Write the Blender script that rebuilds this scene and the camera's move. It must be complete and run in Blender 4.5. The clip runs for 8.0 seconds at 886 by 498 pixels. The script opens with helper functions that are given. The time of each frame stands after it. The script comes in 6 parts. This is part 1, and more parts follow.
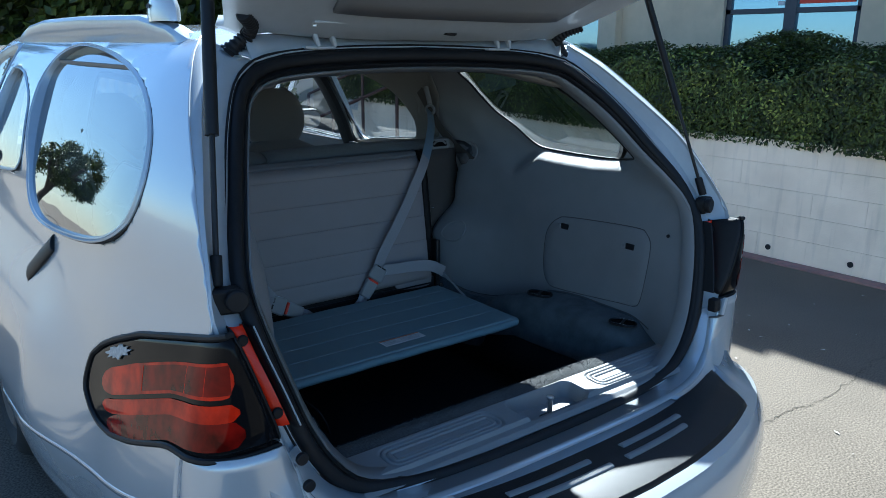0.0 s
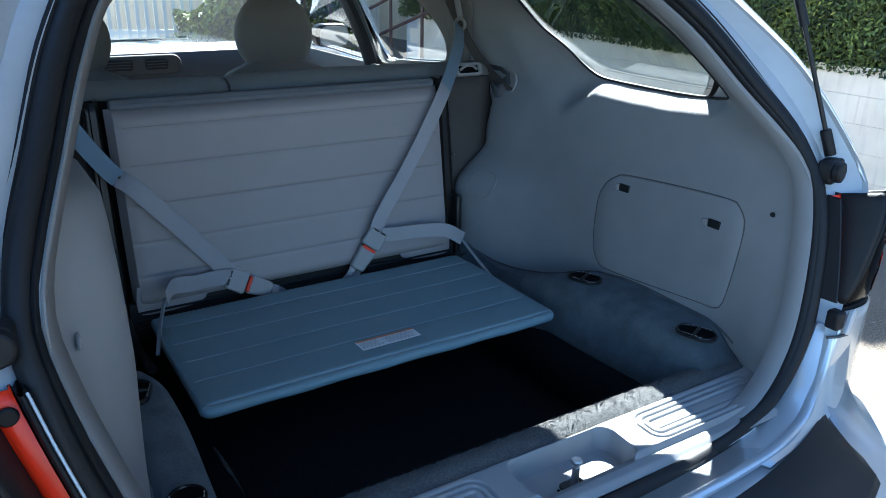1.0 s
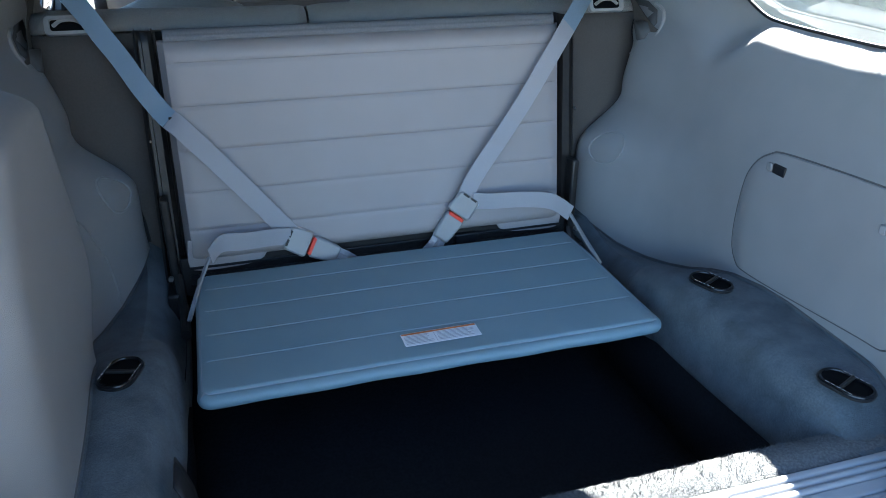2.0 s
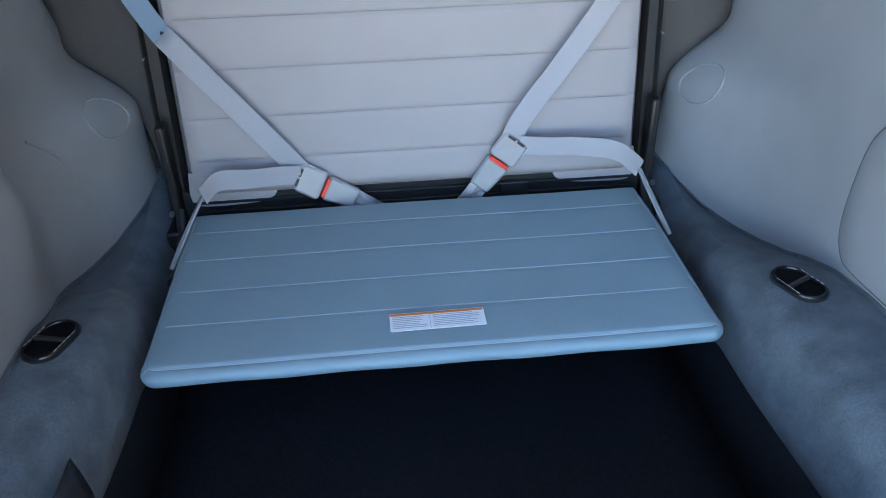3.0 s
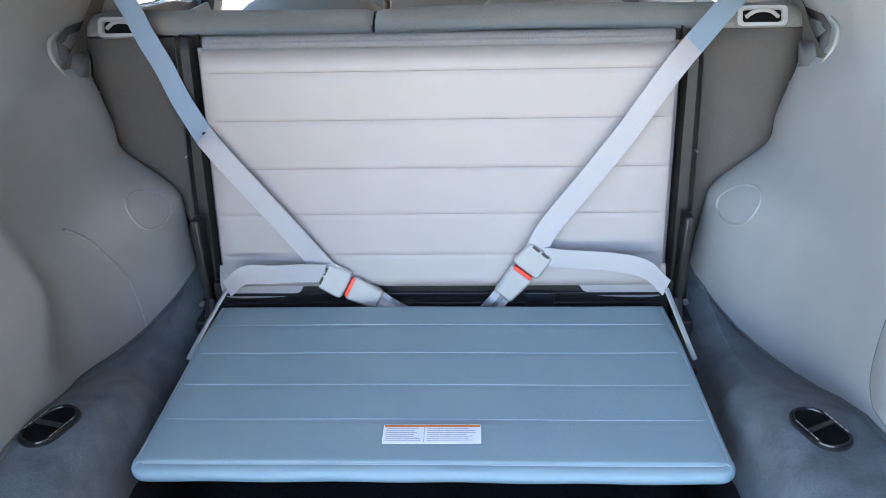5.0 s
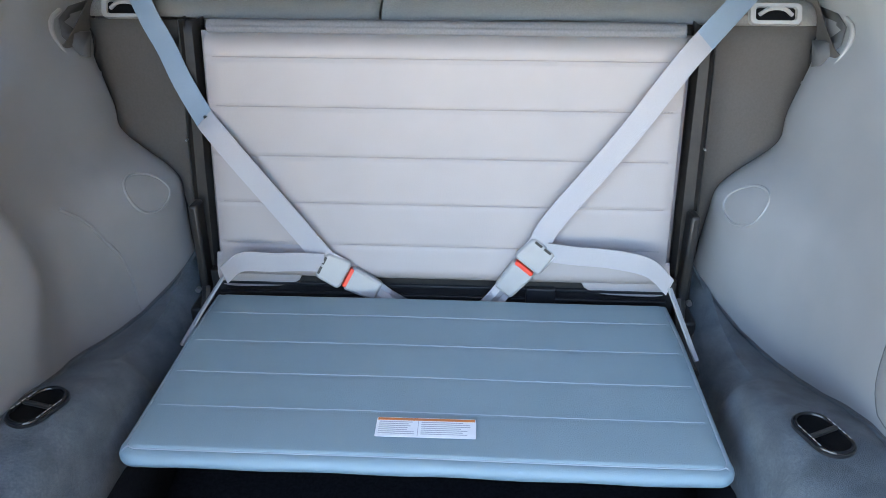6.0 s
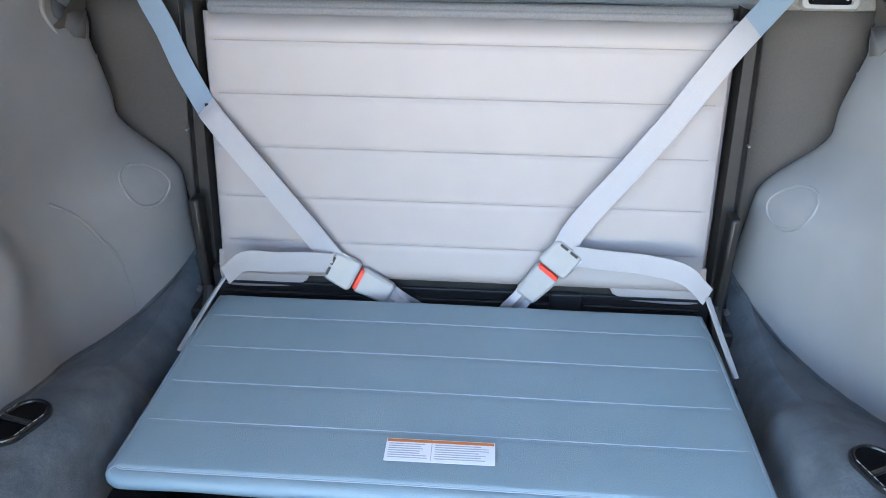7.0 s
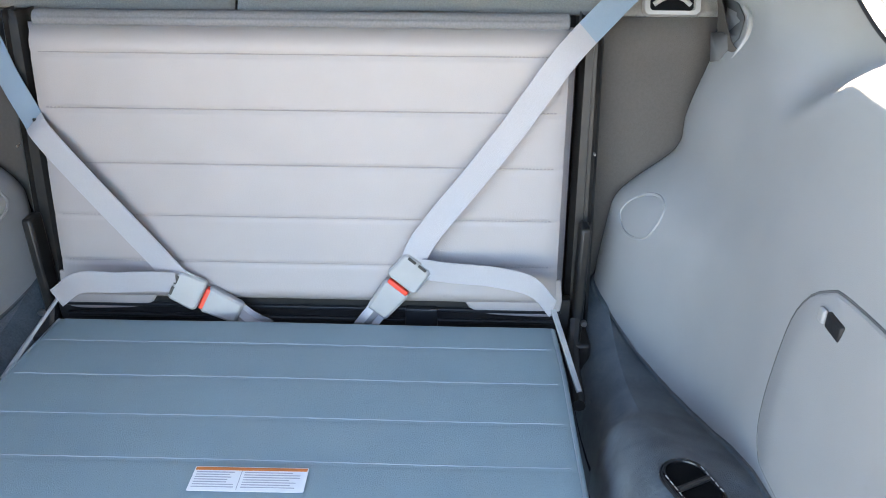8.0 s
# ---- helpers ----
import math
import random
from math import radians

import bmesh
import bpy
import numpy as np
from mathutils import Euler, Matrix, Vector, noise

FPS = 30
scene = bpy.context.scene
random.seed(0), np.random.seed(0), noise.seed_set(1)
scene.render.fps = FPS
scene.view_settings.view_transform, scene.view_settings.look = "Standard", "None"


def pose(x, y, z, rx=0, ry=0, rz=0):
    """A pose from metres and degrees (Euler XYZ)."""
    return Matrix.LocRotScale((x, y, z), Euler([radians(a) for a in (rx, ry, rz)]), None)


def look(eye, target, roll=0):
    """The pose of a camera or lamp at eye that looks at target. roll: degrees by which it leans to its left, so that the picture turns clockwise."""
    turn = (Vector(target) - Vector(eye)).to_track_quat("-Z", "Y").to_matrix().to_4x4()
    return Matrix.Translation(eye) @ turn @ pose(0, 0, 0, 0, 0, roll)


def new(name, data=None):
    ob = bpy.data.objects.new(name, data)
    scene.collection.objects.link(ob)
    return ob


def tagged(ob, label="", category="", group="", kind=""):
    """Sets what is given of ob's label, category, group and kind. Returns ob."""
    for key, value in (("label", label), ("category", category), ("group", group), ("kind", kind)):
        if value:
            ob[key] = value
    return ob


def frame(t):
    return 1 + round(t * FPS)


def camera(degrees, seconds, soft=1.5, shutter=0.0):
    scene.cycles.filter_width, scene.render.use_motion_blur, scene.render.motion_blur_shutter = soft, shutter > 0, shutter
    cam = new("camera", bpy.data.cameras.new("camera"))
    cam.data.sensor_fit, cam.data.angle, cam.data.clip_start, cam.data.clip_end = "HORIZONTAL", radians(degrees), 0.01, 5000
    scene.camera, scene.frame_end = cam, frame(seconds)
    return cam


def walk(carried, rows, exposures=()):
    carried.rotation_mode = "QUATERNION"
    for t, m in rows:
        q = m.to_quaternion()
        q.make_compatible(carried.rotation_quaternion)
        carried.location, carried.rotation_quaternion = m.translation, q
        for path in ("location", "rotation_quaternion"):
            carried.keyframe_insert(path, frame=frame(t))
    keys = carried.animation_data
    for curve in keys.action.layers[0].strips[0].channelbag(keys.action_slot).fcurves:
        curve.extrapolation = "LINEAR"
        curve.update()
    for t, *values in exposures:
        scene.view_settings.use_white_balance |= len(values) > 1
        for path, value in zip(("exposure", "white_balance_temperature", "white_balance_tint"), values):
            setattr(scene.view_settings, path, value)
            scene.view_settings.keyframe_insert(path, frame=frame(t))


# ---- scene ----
cam = camera(60.5, 8.0, soft=0.85)
PATH = [
    (0, (-1.399, -2.494, 1.594), (-0.201, -0.977, 1.081), 0.6),
    (0.5, (-1.085, -2.214, 1.579), (0.153, -0.773, 0.957), 0.6),
    (1, (-0.809, -2.016, 1.515), (0.201, -0.439, 0.813), 1.1),
    (1.5, (-0.577, -1.932, 1.487), (0.126, -0.227, 0.714), 1.7),
    (2.8, (-0.135, -1.555, 1.456), (0.121, 0.121, 0.394), -1.6),
    (3, (-0.071, -1.524, 1.451), (0.069, 0.138, 0.349), -1.4),
    (3.5, (0.009, -1.494, 1.425), (-0.021, 0.195, 0.354), -3.1),
    (4, (0.052, -1.498, 1.451), (-0.039, 0.217, 0.426), -4.0),
    (4.5, (0.068, -1.491, 1.471), (-0.022, 0.262, 0.513), -2.7),
    (5, (0.075, -1.497, 1.477), (-0.006, 0.288, 0.578), -1.5),
    (6.5, (0.082, -1.443, 1.438), (-0.017, 0.337, 0.532), 0.4),
    (7, (0.07, -1.361, 1.43), (-0.061, 0.401, 0.492), 0.3),
    (7.5, (0.185, -1.35, 1.437), (-0.157, 0.383, 0.499), -1.2),
    (8, (0.302, -1.308, 1.414), (0.251, 0.473, 0.506), 0.3),
]
walk(cam, [(t, look(eye, target, roll)) for t, eye, target, roll in PATH],
     [(0.0, 1.9, 5120, 1), (0.5, 2.5, 5550, 4), (1.0, 3.12, 5400, 3), (1.5, 3.64, 5550, 4), (2.8, 4.78, 6350, 10), (3.0, 4.9, 6450, 11), (3.5, 5.28, 6650, 13), (4.0, 5.66, 7100, 13), (4.5, 5.70, 7200, 14), (5.0, 5.50, 7250, 14), (6.5, 5.40, 7300, 14), (7.0, 5.58, 7300, 14), (7.5, 5.44, 7350, 14), (8.0, 5.50, 7600, 14)])

# ---- light ----
SUN_WAY = Vector((-0.765, -0.812, -1.0)).normalized()
world = bpy.data.worlds.new("sky")
scene.world = world
world.use_nodes = True
wn = world.node_tree
sky = wn.nodes.new("ShaderNodeTexSky")
sky.sky_type = "NISHITA"
sky.sun_disc = False
sky.dust_density, sky.ozone_density, sky.altitude = 0.3, 3.0, 300
sky.sun_elevation = math.asin(-SUN_WAY.z)
sky.sun_rotation = math.atan2(-SUN_WAY.x, -SUN_WAY.y)
wn.links.new(sky.outputs["Color"], wn.nodes["Background"].inputs["Color"])
wn.nodes["Background"].inputs["Strength"].default_value = 0.055
sun = new("sun", bpy.data.lights.new("sun", "SUN"))
sun.data.energy, sun.data.angle, sun.data.color = 5.0, radians(0.5), (1.0, 0.93, 0.82)
sun.matrix_basis = look((20, 22, 26), Vector((20, 22, 26)) + SUN_WAY)


# ---- materials ----
def material(name, colour, rough=0.6, metal=0.0, second=None, scale=40.0, mix=0.5, bump=0.0, bump_scale=300.0,
             coat=0.0, drip=0.0, island=False, stain=0.0, stain_scale=2.3, sheen=0.0, spec=0.5):
    """A surface with two scales of variation: broad stains and fine grain, and a fine relief."""
    m = bpy.data.materials.new(name)
    m.use_nodes = True
    nt, link = m.node_tree, m.node_tree.links.new
    b = nt.nodes["Principled BSDF"]
    b.inputs["Roughness"].default_value, b.inputs["Metallic"].default_value = rough, metal
    b.inputs["Coat Weight"].default_value, b.inputs["Coat Roughness"].default_value = coat, 0.05
    b.inputs["Sheen Weight"].default_value = sheen
    b.inputs["Specular IOR Level"].default_value = spec
    pos = nt.nodes.new("ShaderNodeNewGeometry")
    c1 = (*colour, 1)
    c2 = (*(second or [c * 0.8 for c in colour]), 1)
    n1 = nt.nodes.new("ShaderNodeTexNoise")
    n1.inputs["Scale"].default_value, n1.inputs["Detail"].default_value = scale, 6
    link(pos.outputs["Position"], n1.inputs["Vector"])
    ramp = nt.nodes.new("ShaderNodeMapRange")
    ramp.inputs["From Min"].default_value, ramp.inputs["From Max"].default_value = 0.35, 0.65
    ramp.inputs["To Max"].default_value = mix
    link(n1.outputs["Fac"], ramp.inputs["Value"])
    mx = nt.nodes.new("ShaderNodeMix")
    mx.data_type = "RGBA"
    mx.inputs[6].default_value, mx.inputs[7].default_value = c1, c2
    link(ramp.outputs["Result"], mx.inputs[0])
    out = mx.outputs[2]
    if stain:
        n2 = nt.nodes.new("ShaderNodeTexNoise")
        n2.inputs["Scale"].default_value, n2.inputs["Detail"].default_value = stain_scale, 5
        link(pos.outputs["Position"], n2.inputs["Vector"])
        r2 = nt.nodes.new("ShaderNodeMapRange")
        r2.inputs["From Min"].default_value, r2.inputs["From Max"].default_value = 0.4, 0.7
        r2.inputs["To Min"].default_value, r2.inputs["To Max"].default_value = 1.0, 1.0 - stain
        link(n2.outputs["Fac"], r2.inputs["Value"])
        hv = nt.nodes.new("ShaderNodeHueSaturation")
        link(out, hv.inputs["Color"])
        link(r2.outputs["Result"], hv.inputs["Value"])
        out = hv.outputs["Color"]
    if drip:
        mp = nt.nodes.new("ShaderNodeMapping")
        mp.inputs["Scale"].default_value = (5.0, 9.0, 0.9)
        link(pos.outputs["Position"], mp.inputs["Vector"])
        n5 = nt.nodes.new("ShaderNodeTexNoise")
        n5.inputs["Scale"].default_value, n5.inputs["Detail"].default_value = 1.6, 6
        link(mp.outputs["Vector"], n5.inputs["Vector"])
        r5 = nt.nodes.new("ShaderNodeMapRange")
        r5.inputs["From Min"].default_value, r5.inputs["From Max"].default_value = 0.55, 0.78
        r5.inputs["To Min"].default_value, r5.inputs["To Max"].default_value = 1.0, 1.0 - drip
        link(n5.outputs["Fac"], r5.inputs["Value"])
        h5 = nt.nodes.new("ShaderNodeHueSaturation")
        link(out, h5.inputs["Color"])
        link(r5.outputs["Result"], h5.inputs["Value"])
        out = h5.outputs["Color"]
    if island:
        r3 = nt.nodes.new("ShaderNodeMapRange")
        r3.inputs["To Min"].default_value, r3.inputs["To Max"].default_value = 0.35, 1.9
        link(pos.outputs["Random Per Island"], r3.inputs["Value"])
        h3 = nt.nodes.new("ShaderNodeHueSaturation")
        link(out, h3.inputs["Color"])
        link(r3.outputs["Result"], h3.inputs["Value"])
        out = h3.outputs["Color"]
    link(out, b.inputs["Base Color"])
    if bump:
        n4 = nt.nodes.new("ShaderNodeTexNoise")
        n4.inputs["Scale"].default_value, n4.inputs["Detail"].default_value = bump_scale, 3
        link(pos.outputs["Position"], n4.inputs["Vector"])
        bp = nt.nodes.new("ShaderNodeBump")
        bp.inputs["Strength"].default_value, bp.inputs["Distance"].default_value = min(1.0, bump), 0.002
        link(n4.outputs["Fac"], bp.inputs["Height"])
        link(bp.outputs["Normal"], b.inputs["Normal"])
    return m


def glass(name, tint, rough=0.0, gloss=0.07, power=4.0):
    m = bpy.data.materials.new(name)
    m.use_nodes = True
    nt = m.node_tree
    nt.nodes.remove(nt.nodes["Principled BSDF"])
    out = nt.nodes["Material Output"]
    tr, gl, mixer, fr, pw, ma = (nt.nodes.new(k) for k in ("ShaderNodeBsdfTransparent", "ShaderNodeBsdfGlossy", "ShaderNodeMixShader", "ShaderNodeLayerWeight", "ShaderNodeMath", "ShaderNodeMath"))
    tr.inputs["Color"].default_value = (*tint, 1)
    gl.inputs["Roughness"].default_value = rough
    fr.inputs["Blend"].default_value = 0.5
    pw.operation, pw.inputs[1].default_value = "POWER", power
    ma.operation, ma.inputs[1].default_value, ma.inputs[2].default_value = "MULTIPLY_ADD", 1.0 - gloss, gloss
    nt.links.new(fr.outputs["Facing"], pw.inputs[0])
    nt.links.new(pw.outputs[0], ma.inputs[0])
    nt.links.new(ma.outputs[0], mixer.inputs["Fac"])
    nt.links.new(tr.outputs["BSDF"], mixer.inputs[1])
    nt.links.new(gl.outputs["BSDF"], mixer.inputs[2])
    nt.links.new(mixer.outputs["Shader"], out.inputs["Surface"])
    return m


PAINT = material("silver_white_paint", (0.50, 0.535, 0.565), 0.24, 0.32, (0.46, 0.49, 0.515), 900, 0.5, coat=1.0)
PAINT_JAMB = material("jamb_paint", (0.44, 0.475, 0.51), 0.45, 0.1, (0.40, 0.43, 0.46), 30, 0.5, coat=0.3, stain=0.12)
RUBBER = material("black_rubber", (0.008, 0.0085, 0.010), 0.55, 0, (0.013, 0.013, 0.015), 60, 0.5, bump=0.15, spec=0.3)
BLACK_PLASTIC = material("black_plastic", (0.010, 0.0105, 0.012), 0.45, 0, (0.015, 0.0155, 0.017), 120, 0.5, bump=0.25, bump_scale=700, spec=0.3)
STEEL_DARK = material("dark_steel", (0.022, 0.021, 0.021), 0.45, 0.5, (0.035, 0.032, 0.030), 40, 0.6, bump=0.1)
BRIGHT_STEEL = material("bright_steel", (0.55, 0.55, 0.56), 0.3, 1.0, (0.4, 0.4, 0.4), 50, 0.5)
TRIM = material("grey_trim_plastic", (0.228, 0.231, 0.237), 0.52, 0, (0.209, 0.213, 0.220), 14, 0.6, bump=0.30, bump_scale=900, stain=0.10, spec=0.5)
CARPET = material("grey_carpet", (0.094, 0.116, 0.132), 0.95, 0, (0.064, 0.081, 0.094), 260, 0.9, bump=1.0, bump_scale=650, stain=0.40, stain_scale=17, sheen=0.12, spec=0.1)
# Sill strip of the grey carpet, paled to put sunlight into its colour.
CARPET_SUNLIT = material("sun_paled_carpet", (0.128, 0.130, 0.130), 0.95, 0, (0.07, 0.072, 0.073), 220, 0.9, bump=1.0, bump_scale=500, stain=0.2, spec=0.1)
# Footwell carpet, coloured about six times darker than the shelf carpet.
CARPET_DARK = material("very_dark_carpet", (0.0155, 0.0165, 0.0190), 0.95, 0, (0.008, 0.008, 0.0095), 160, 0.8, bump=1.0, bump_scale=700, stain=0.2, spec=0.1)
BENCH_BACK = material("bench_back_carpet", (0.092, 0.084, 0.077), 0.95, 0, (0.082, 0.075, 0.069), 200, 0.8, bump=0.4, bump_scale=800, stain=0.15, spec=0.1)
CLOTH = material("grey_beige_cloth", (0.20, 0.19, 0.175), 0.9, 0, (0.155, 0.147, 0.136), 300, 0.7, bump=0.8, bump_scale=900, sheen=0.2, spec=0.2)
VINYL_BACK = material("pale_grey_vinyl", (0.272, 0.243, 0.238), 0.55, 0, (0.256, 0.229, 0.224), 12, 0.6, bump=0.3, bump_scale=700, stain=0.05)
# Cushion copy of the vinyl, its darker, bluer light put into the colour.
VINYL_SEAT_TINTED = material("light_blued_vinyl", (0.167, 0.236, 0.262), 0.5, 0, (0.153, 0.219, 0.246), 12, 0.6, bump=0.4, bump_scale=700, stain=0.06)
STITCH = material("grey_lilac_thread", (0.19, 0.175, 0.172), 0.8, 0, (0.16, 0.15, 0.148), 300, 0.5)
FLEECE = material("grey_fleece", (0.16, 0.16, 0.165), 0.95, 0, (0.13, 0.13, 0.135), 220, 0.7, bump=0.6, bump_scale=600, spec=0.1)
THREAD = material("pale_thread", (0.225, 0.262, 0.29), 0.7, 0, None, 400, 0.4)
# Upper belt webbing: part of its blue is sky light put into the colour.
WEBBING_SKYLIT = material("sky_blued_webbing", (0.20, 0.265, 0.325), 0.45, 0, (0.18, 0.24, 0.295), 500, 0.7, bump=0.5, bump_scale=1200, stain=0.08)
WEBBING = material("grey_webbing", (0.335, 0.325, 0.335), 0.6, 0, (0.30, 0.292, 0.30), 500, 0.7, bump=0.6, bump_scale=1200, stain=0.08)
BUCKLE = material("grey_buckle_plastic", (0.27, 0.265, 0.26), 0.4, 0, (0.245, 0.24, 0.235), 40, 0.5, bump=0.15)
RED_BUTTON = material("red_button", (0.62, 0.035, 0.012), 0.4, 0, (0.52, 0.028, 0.01), 90, 0.5)
RED_LENS = material("red_lens", (0.68, 0.024, 0.004), 0.07, 0, (0.24, 0.006, 0.002), 17, 0.95, spec=0.18)
DEEP_RED = material("deep_red_lens", (0.24, 0.006, 0.003), 0.07, 0, (0.05, 0.002, 0.001), 17, 0.95, spec=0.18)
# Shallow pocket floors and holes: near-black puts a deep hollow's shade into the colour.
HOLLOW_SHADE = material("hollow_shade", (0.003, 0.003, 0.0035), 0.6, 0, (0.005, 0.005, 0.005), 60, 0.5, spec=0.06)
GLOSS_BLACK = material("gloss_black_plastic", (0.005, 0.005, 0.006), 0.25, 0, (0.008, 0.008, 0.009), 60, 0.5, spec=0.35)
# Dark grey with a recess's shade put in, for lines laid on surfaces.
GROOVE = material("groove_shade_grey", (0.075, 0.077, 0.080), 0.8, 0, (0.06, 0.062, 0.065), 60, 0.5)
RAIL_GREY = material("rail_paint", (0.40, 0.45, 0.49), 0.32, 0.25, (0.36, 0.41, 0.45), 40, 0.5, bump=0.08, coat=0.4)
RED_REFLECTOR = material("orange_red_reflector", (0.90, 0.040, 0.010), 0.25, 0, (0.72, 0.028, 0.008), 30, 0.6, spec=0.3)
SMOKED_LENS = material("smoked_lens", (0.006, 0.006, 0.007), 0.06, 0, (0.009, 0.009, 0.010), 20, 0.5, spec=0.10)
PEELED = material("peeled_lacquer", (0.55, 0.52, 0.48), 0.7, 0, (0.35, 0.33, 0.3), 120, 0.8)
PAPER = material("label_paper", (0.62, 0.62, 0.62), 0.5, 0, (0.57, 0.57, 0.58), 60, 0.5)
ORANGE_INK = material("orange_ink", (0.50, 0.15, 0.04), 0.5, 0, None, 80, 0.4)
GREY_INK = material("grey_ink", (0.33, 0.34, 0.36), 0.6, 0, None, 200, 0.5)
DASH = material("dash_plastic", (0.055, 0.057, 0.062), 0.6, 0, (0.045, 0.047, 0.052), 60, 0.5, bump=0.3, bump_scale=600)
HEADLINER = material("headliner_cloth", (0.27, 0.25, 0.225), 0.95, 0, (0.24, 0.222, 0.20), 200, 0.7, bump=0.4, bump_scale=600, spec=0.1)
GLASS = glass("tinted_glass", (0.74, 0.82, 0.80))
DOOR_GLASS = glass("door_window_glass", (0.86, 0.90, 0.89), 0.0, 0.16, 3.0)
DARK_GLASS = glass("quarter_window_glass", (0.50, 0.57, 0.56), 0.0, 0.27, 3.0)
ASPHALT = material("worn_asphalt", (0.215, 0.178, 0.136), 0.92, 0, (0.062, 0.051, 0.040), 120, 0.9, bump=1.0, bump_scale=150, stain=0.16, stain_scale=1.6, spec=0.2)
WALL_PAINT = material("painted_block", (0.92, 0.775, 0.61), 0.85, 0, (0.83, 0.69, 0.53), 6, 0.6, bump=0.7, bump_scale=120, stain=0.12, drip=0.22, spec=0.2)
MORTAR = material("painted_mortar", (0.62, 0.61, 0.59), 0.9, 0, (0.52, 0.51, 0.49), 30, 0.7, bump=0.5, stain=0.2)
KERB_RED = material("faded_red_kerb_paint", (0.33, 0.17, 0.15), 0.85, 0, (0.22, 0.15, 0.14), 20, 0.9, bump=0.6, stain=0.3)
STUCCO = material("tan_stucco", (0.68, 0.535, 0.36), 0.9, 0, (0.62, 0.49, 0.33), 8, 0.6, bump=0.7, bump_scale=90, stain=0.12)
FRAME_DARK = material("dark_window_frame", (0.045, 0.05, 0.065), 0.4, 0.3, (0.06, 0.065, 0.08), 30, 0.5)
WINDOW_SKY = material("reflective_window", (0.30, 0.47, 0.60), 0.06, 0.75, (0.27, 0.43, 0.56), 0.8, 0.6)
LEAF = material("hedge_leaf", (0.076, 0.092, 0.012), 0.5, 0, (0.022, 0.032, 0.006), 4, 0.9, island=True, spec=0.4)
LEAF_YOUNG = material("young_hedge_leaf", (0.19, 0.19, 0.026), 0.5, 0, (0.08, 0.11, 0.02), 5, 0.9, island=True, spec=0.4)
HEDGE_CORE_SHADE = material("hedge_core_shade", (0.014, 0.022, 0.008), 0.9, 0, (0.008, 0.012, 0.005), 20, 0.8, bump=1.0, bump_scale=30, spec=0.1)
TWIG = material("dark_twigs", (0.018, 0.020, 0.012), 0.9, 0, (0.03, 0.03, 0.018), 10, 0.6)
BARK = material("tree_bark", (0.09, 0.07, 0.05), 0.95, 0, (0.05, 0.04, 0.03), 12, 0.8, bump=1.0, bump_scale=40)
RAIL_PAINT = material("brown_rail_paint", (0.10, 0.045, 0.035), 0.5, 0, (0.08, 0.035, 0.03), 40, 0.5)
TYRE = material("tyre_rubber", (0.02, 0.02, 0.02), 0.8, 0, (0.03, 0.03, 0.03), 40, 0.5, bump=0.4)


# ---- building blocks ----
WORLD_OF = {}


def thing(name, at, label, category, group="", kind=""):
    ob = new(name)
    ob.empty_display_size = 0.1
    ob.matrix_basis = Matrix.Translation(at)
    WORLD_OF[ob] = Matrix.Translation(at)
    return tagged(ob, label, category, group, kind)


def part(name, geo, mat, parent=None, label="", bevel=0.0, solid=0.0, smooth=True, seg=2, angle=35):
    """One mesh object from a bmesh or from (verts, faces), in world coordinates, under a thing or a part."""
    if isinstance(geo, bmesh.types.BMesh):
        bm = geo
    else:
        bm = bmesh.new()
        vs = [bm.verts.new(v) for v in geo[0]]
        for f in geo[1]:
            try:
                bm.faces.new([vs[i] for i in f])
            except ValueError:
                pass
    bmesh.ops.remove_doubles(bm, verts=bm.verts[:], dist=1e-5)
    bmesh.ops.recalc_face_normals(bm, faces=bm.faces[:])
    me = bpy.data.meshes.new(name)
    bm.to_mesh(me)
    bm.free()
    me.materials.append(mat)
    if smooth:
        me.shade_smooth()
        me.set_sharp_from_angle(angle=radians(angle))
    ob = new(name, me)
    if solid:
        so = ob.modifiers.new("thickness", "SOLIDIFY")
        so.thickness, so.offset = solid, 0.0
    if bevel:
        be = ob.modifiers.new("edge", "BEVEL")
        be.width, be.segments, be.limit_method = bevel, seg, "ANGLE"
    WORLD_OF[ob] = Matrix.Identity(4)
    if parent is not None:
        ob.parent = parent
        ob.matrix_parent_inverse = WORLD_OF[parent].inverted()
    if label:
        ob["label"] = label
    return ob


def single(name, geo, mat, label, category, kind="", group="", **kw):
    return tagged(part(name, geo, mat, None, **kw), label, category, group, kind)


def spline(pts, n, closed=False):
    """n points evenly along a smooth curve through pts."""
    p = [np.array(q, float) for q in pts]
    k = len(p)
    out = []
    for i in range(k if closed else k - 1):
        a, b = p[i], p[(i + 1) % k]
        z = p[i - 1] if closed or i else 2 * a - b
        c = p[(i + 2) % k] if closed or i + 2 < k else 2 * b - a
        for u in np.linspace(0, 1, 16, endpoint=False):
            out.append(0.5 * (2 * a + (b - z) * u + (2 * z - 5 * a + 4 * b - c) * u * u + (3 * a - z - 3 * b + c) * u ** 3))
    out.append(p[0] if closed else p[-1])
    out = np.array(out)
    d = np.r_[0, np.cumsum(np.linalg.norm(np.diff(out, axis=0), axis=1))]
    at = np.linspace(0, d[-1], n + 1)[:-1] if closed else np.linspace(0, d[-1], n)
    return np.stack([np.interp(at, d, out[:, j]) for j in range(out.shape[1])], 1)


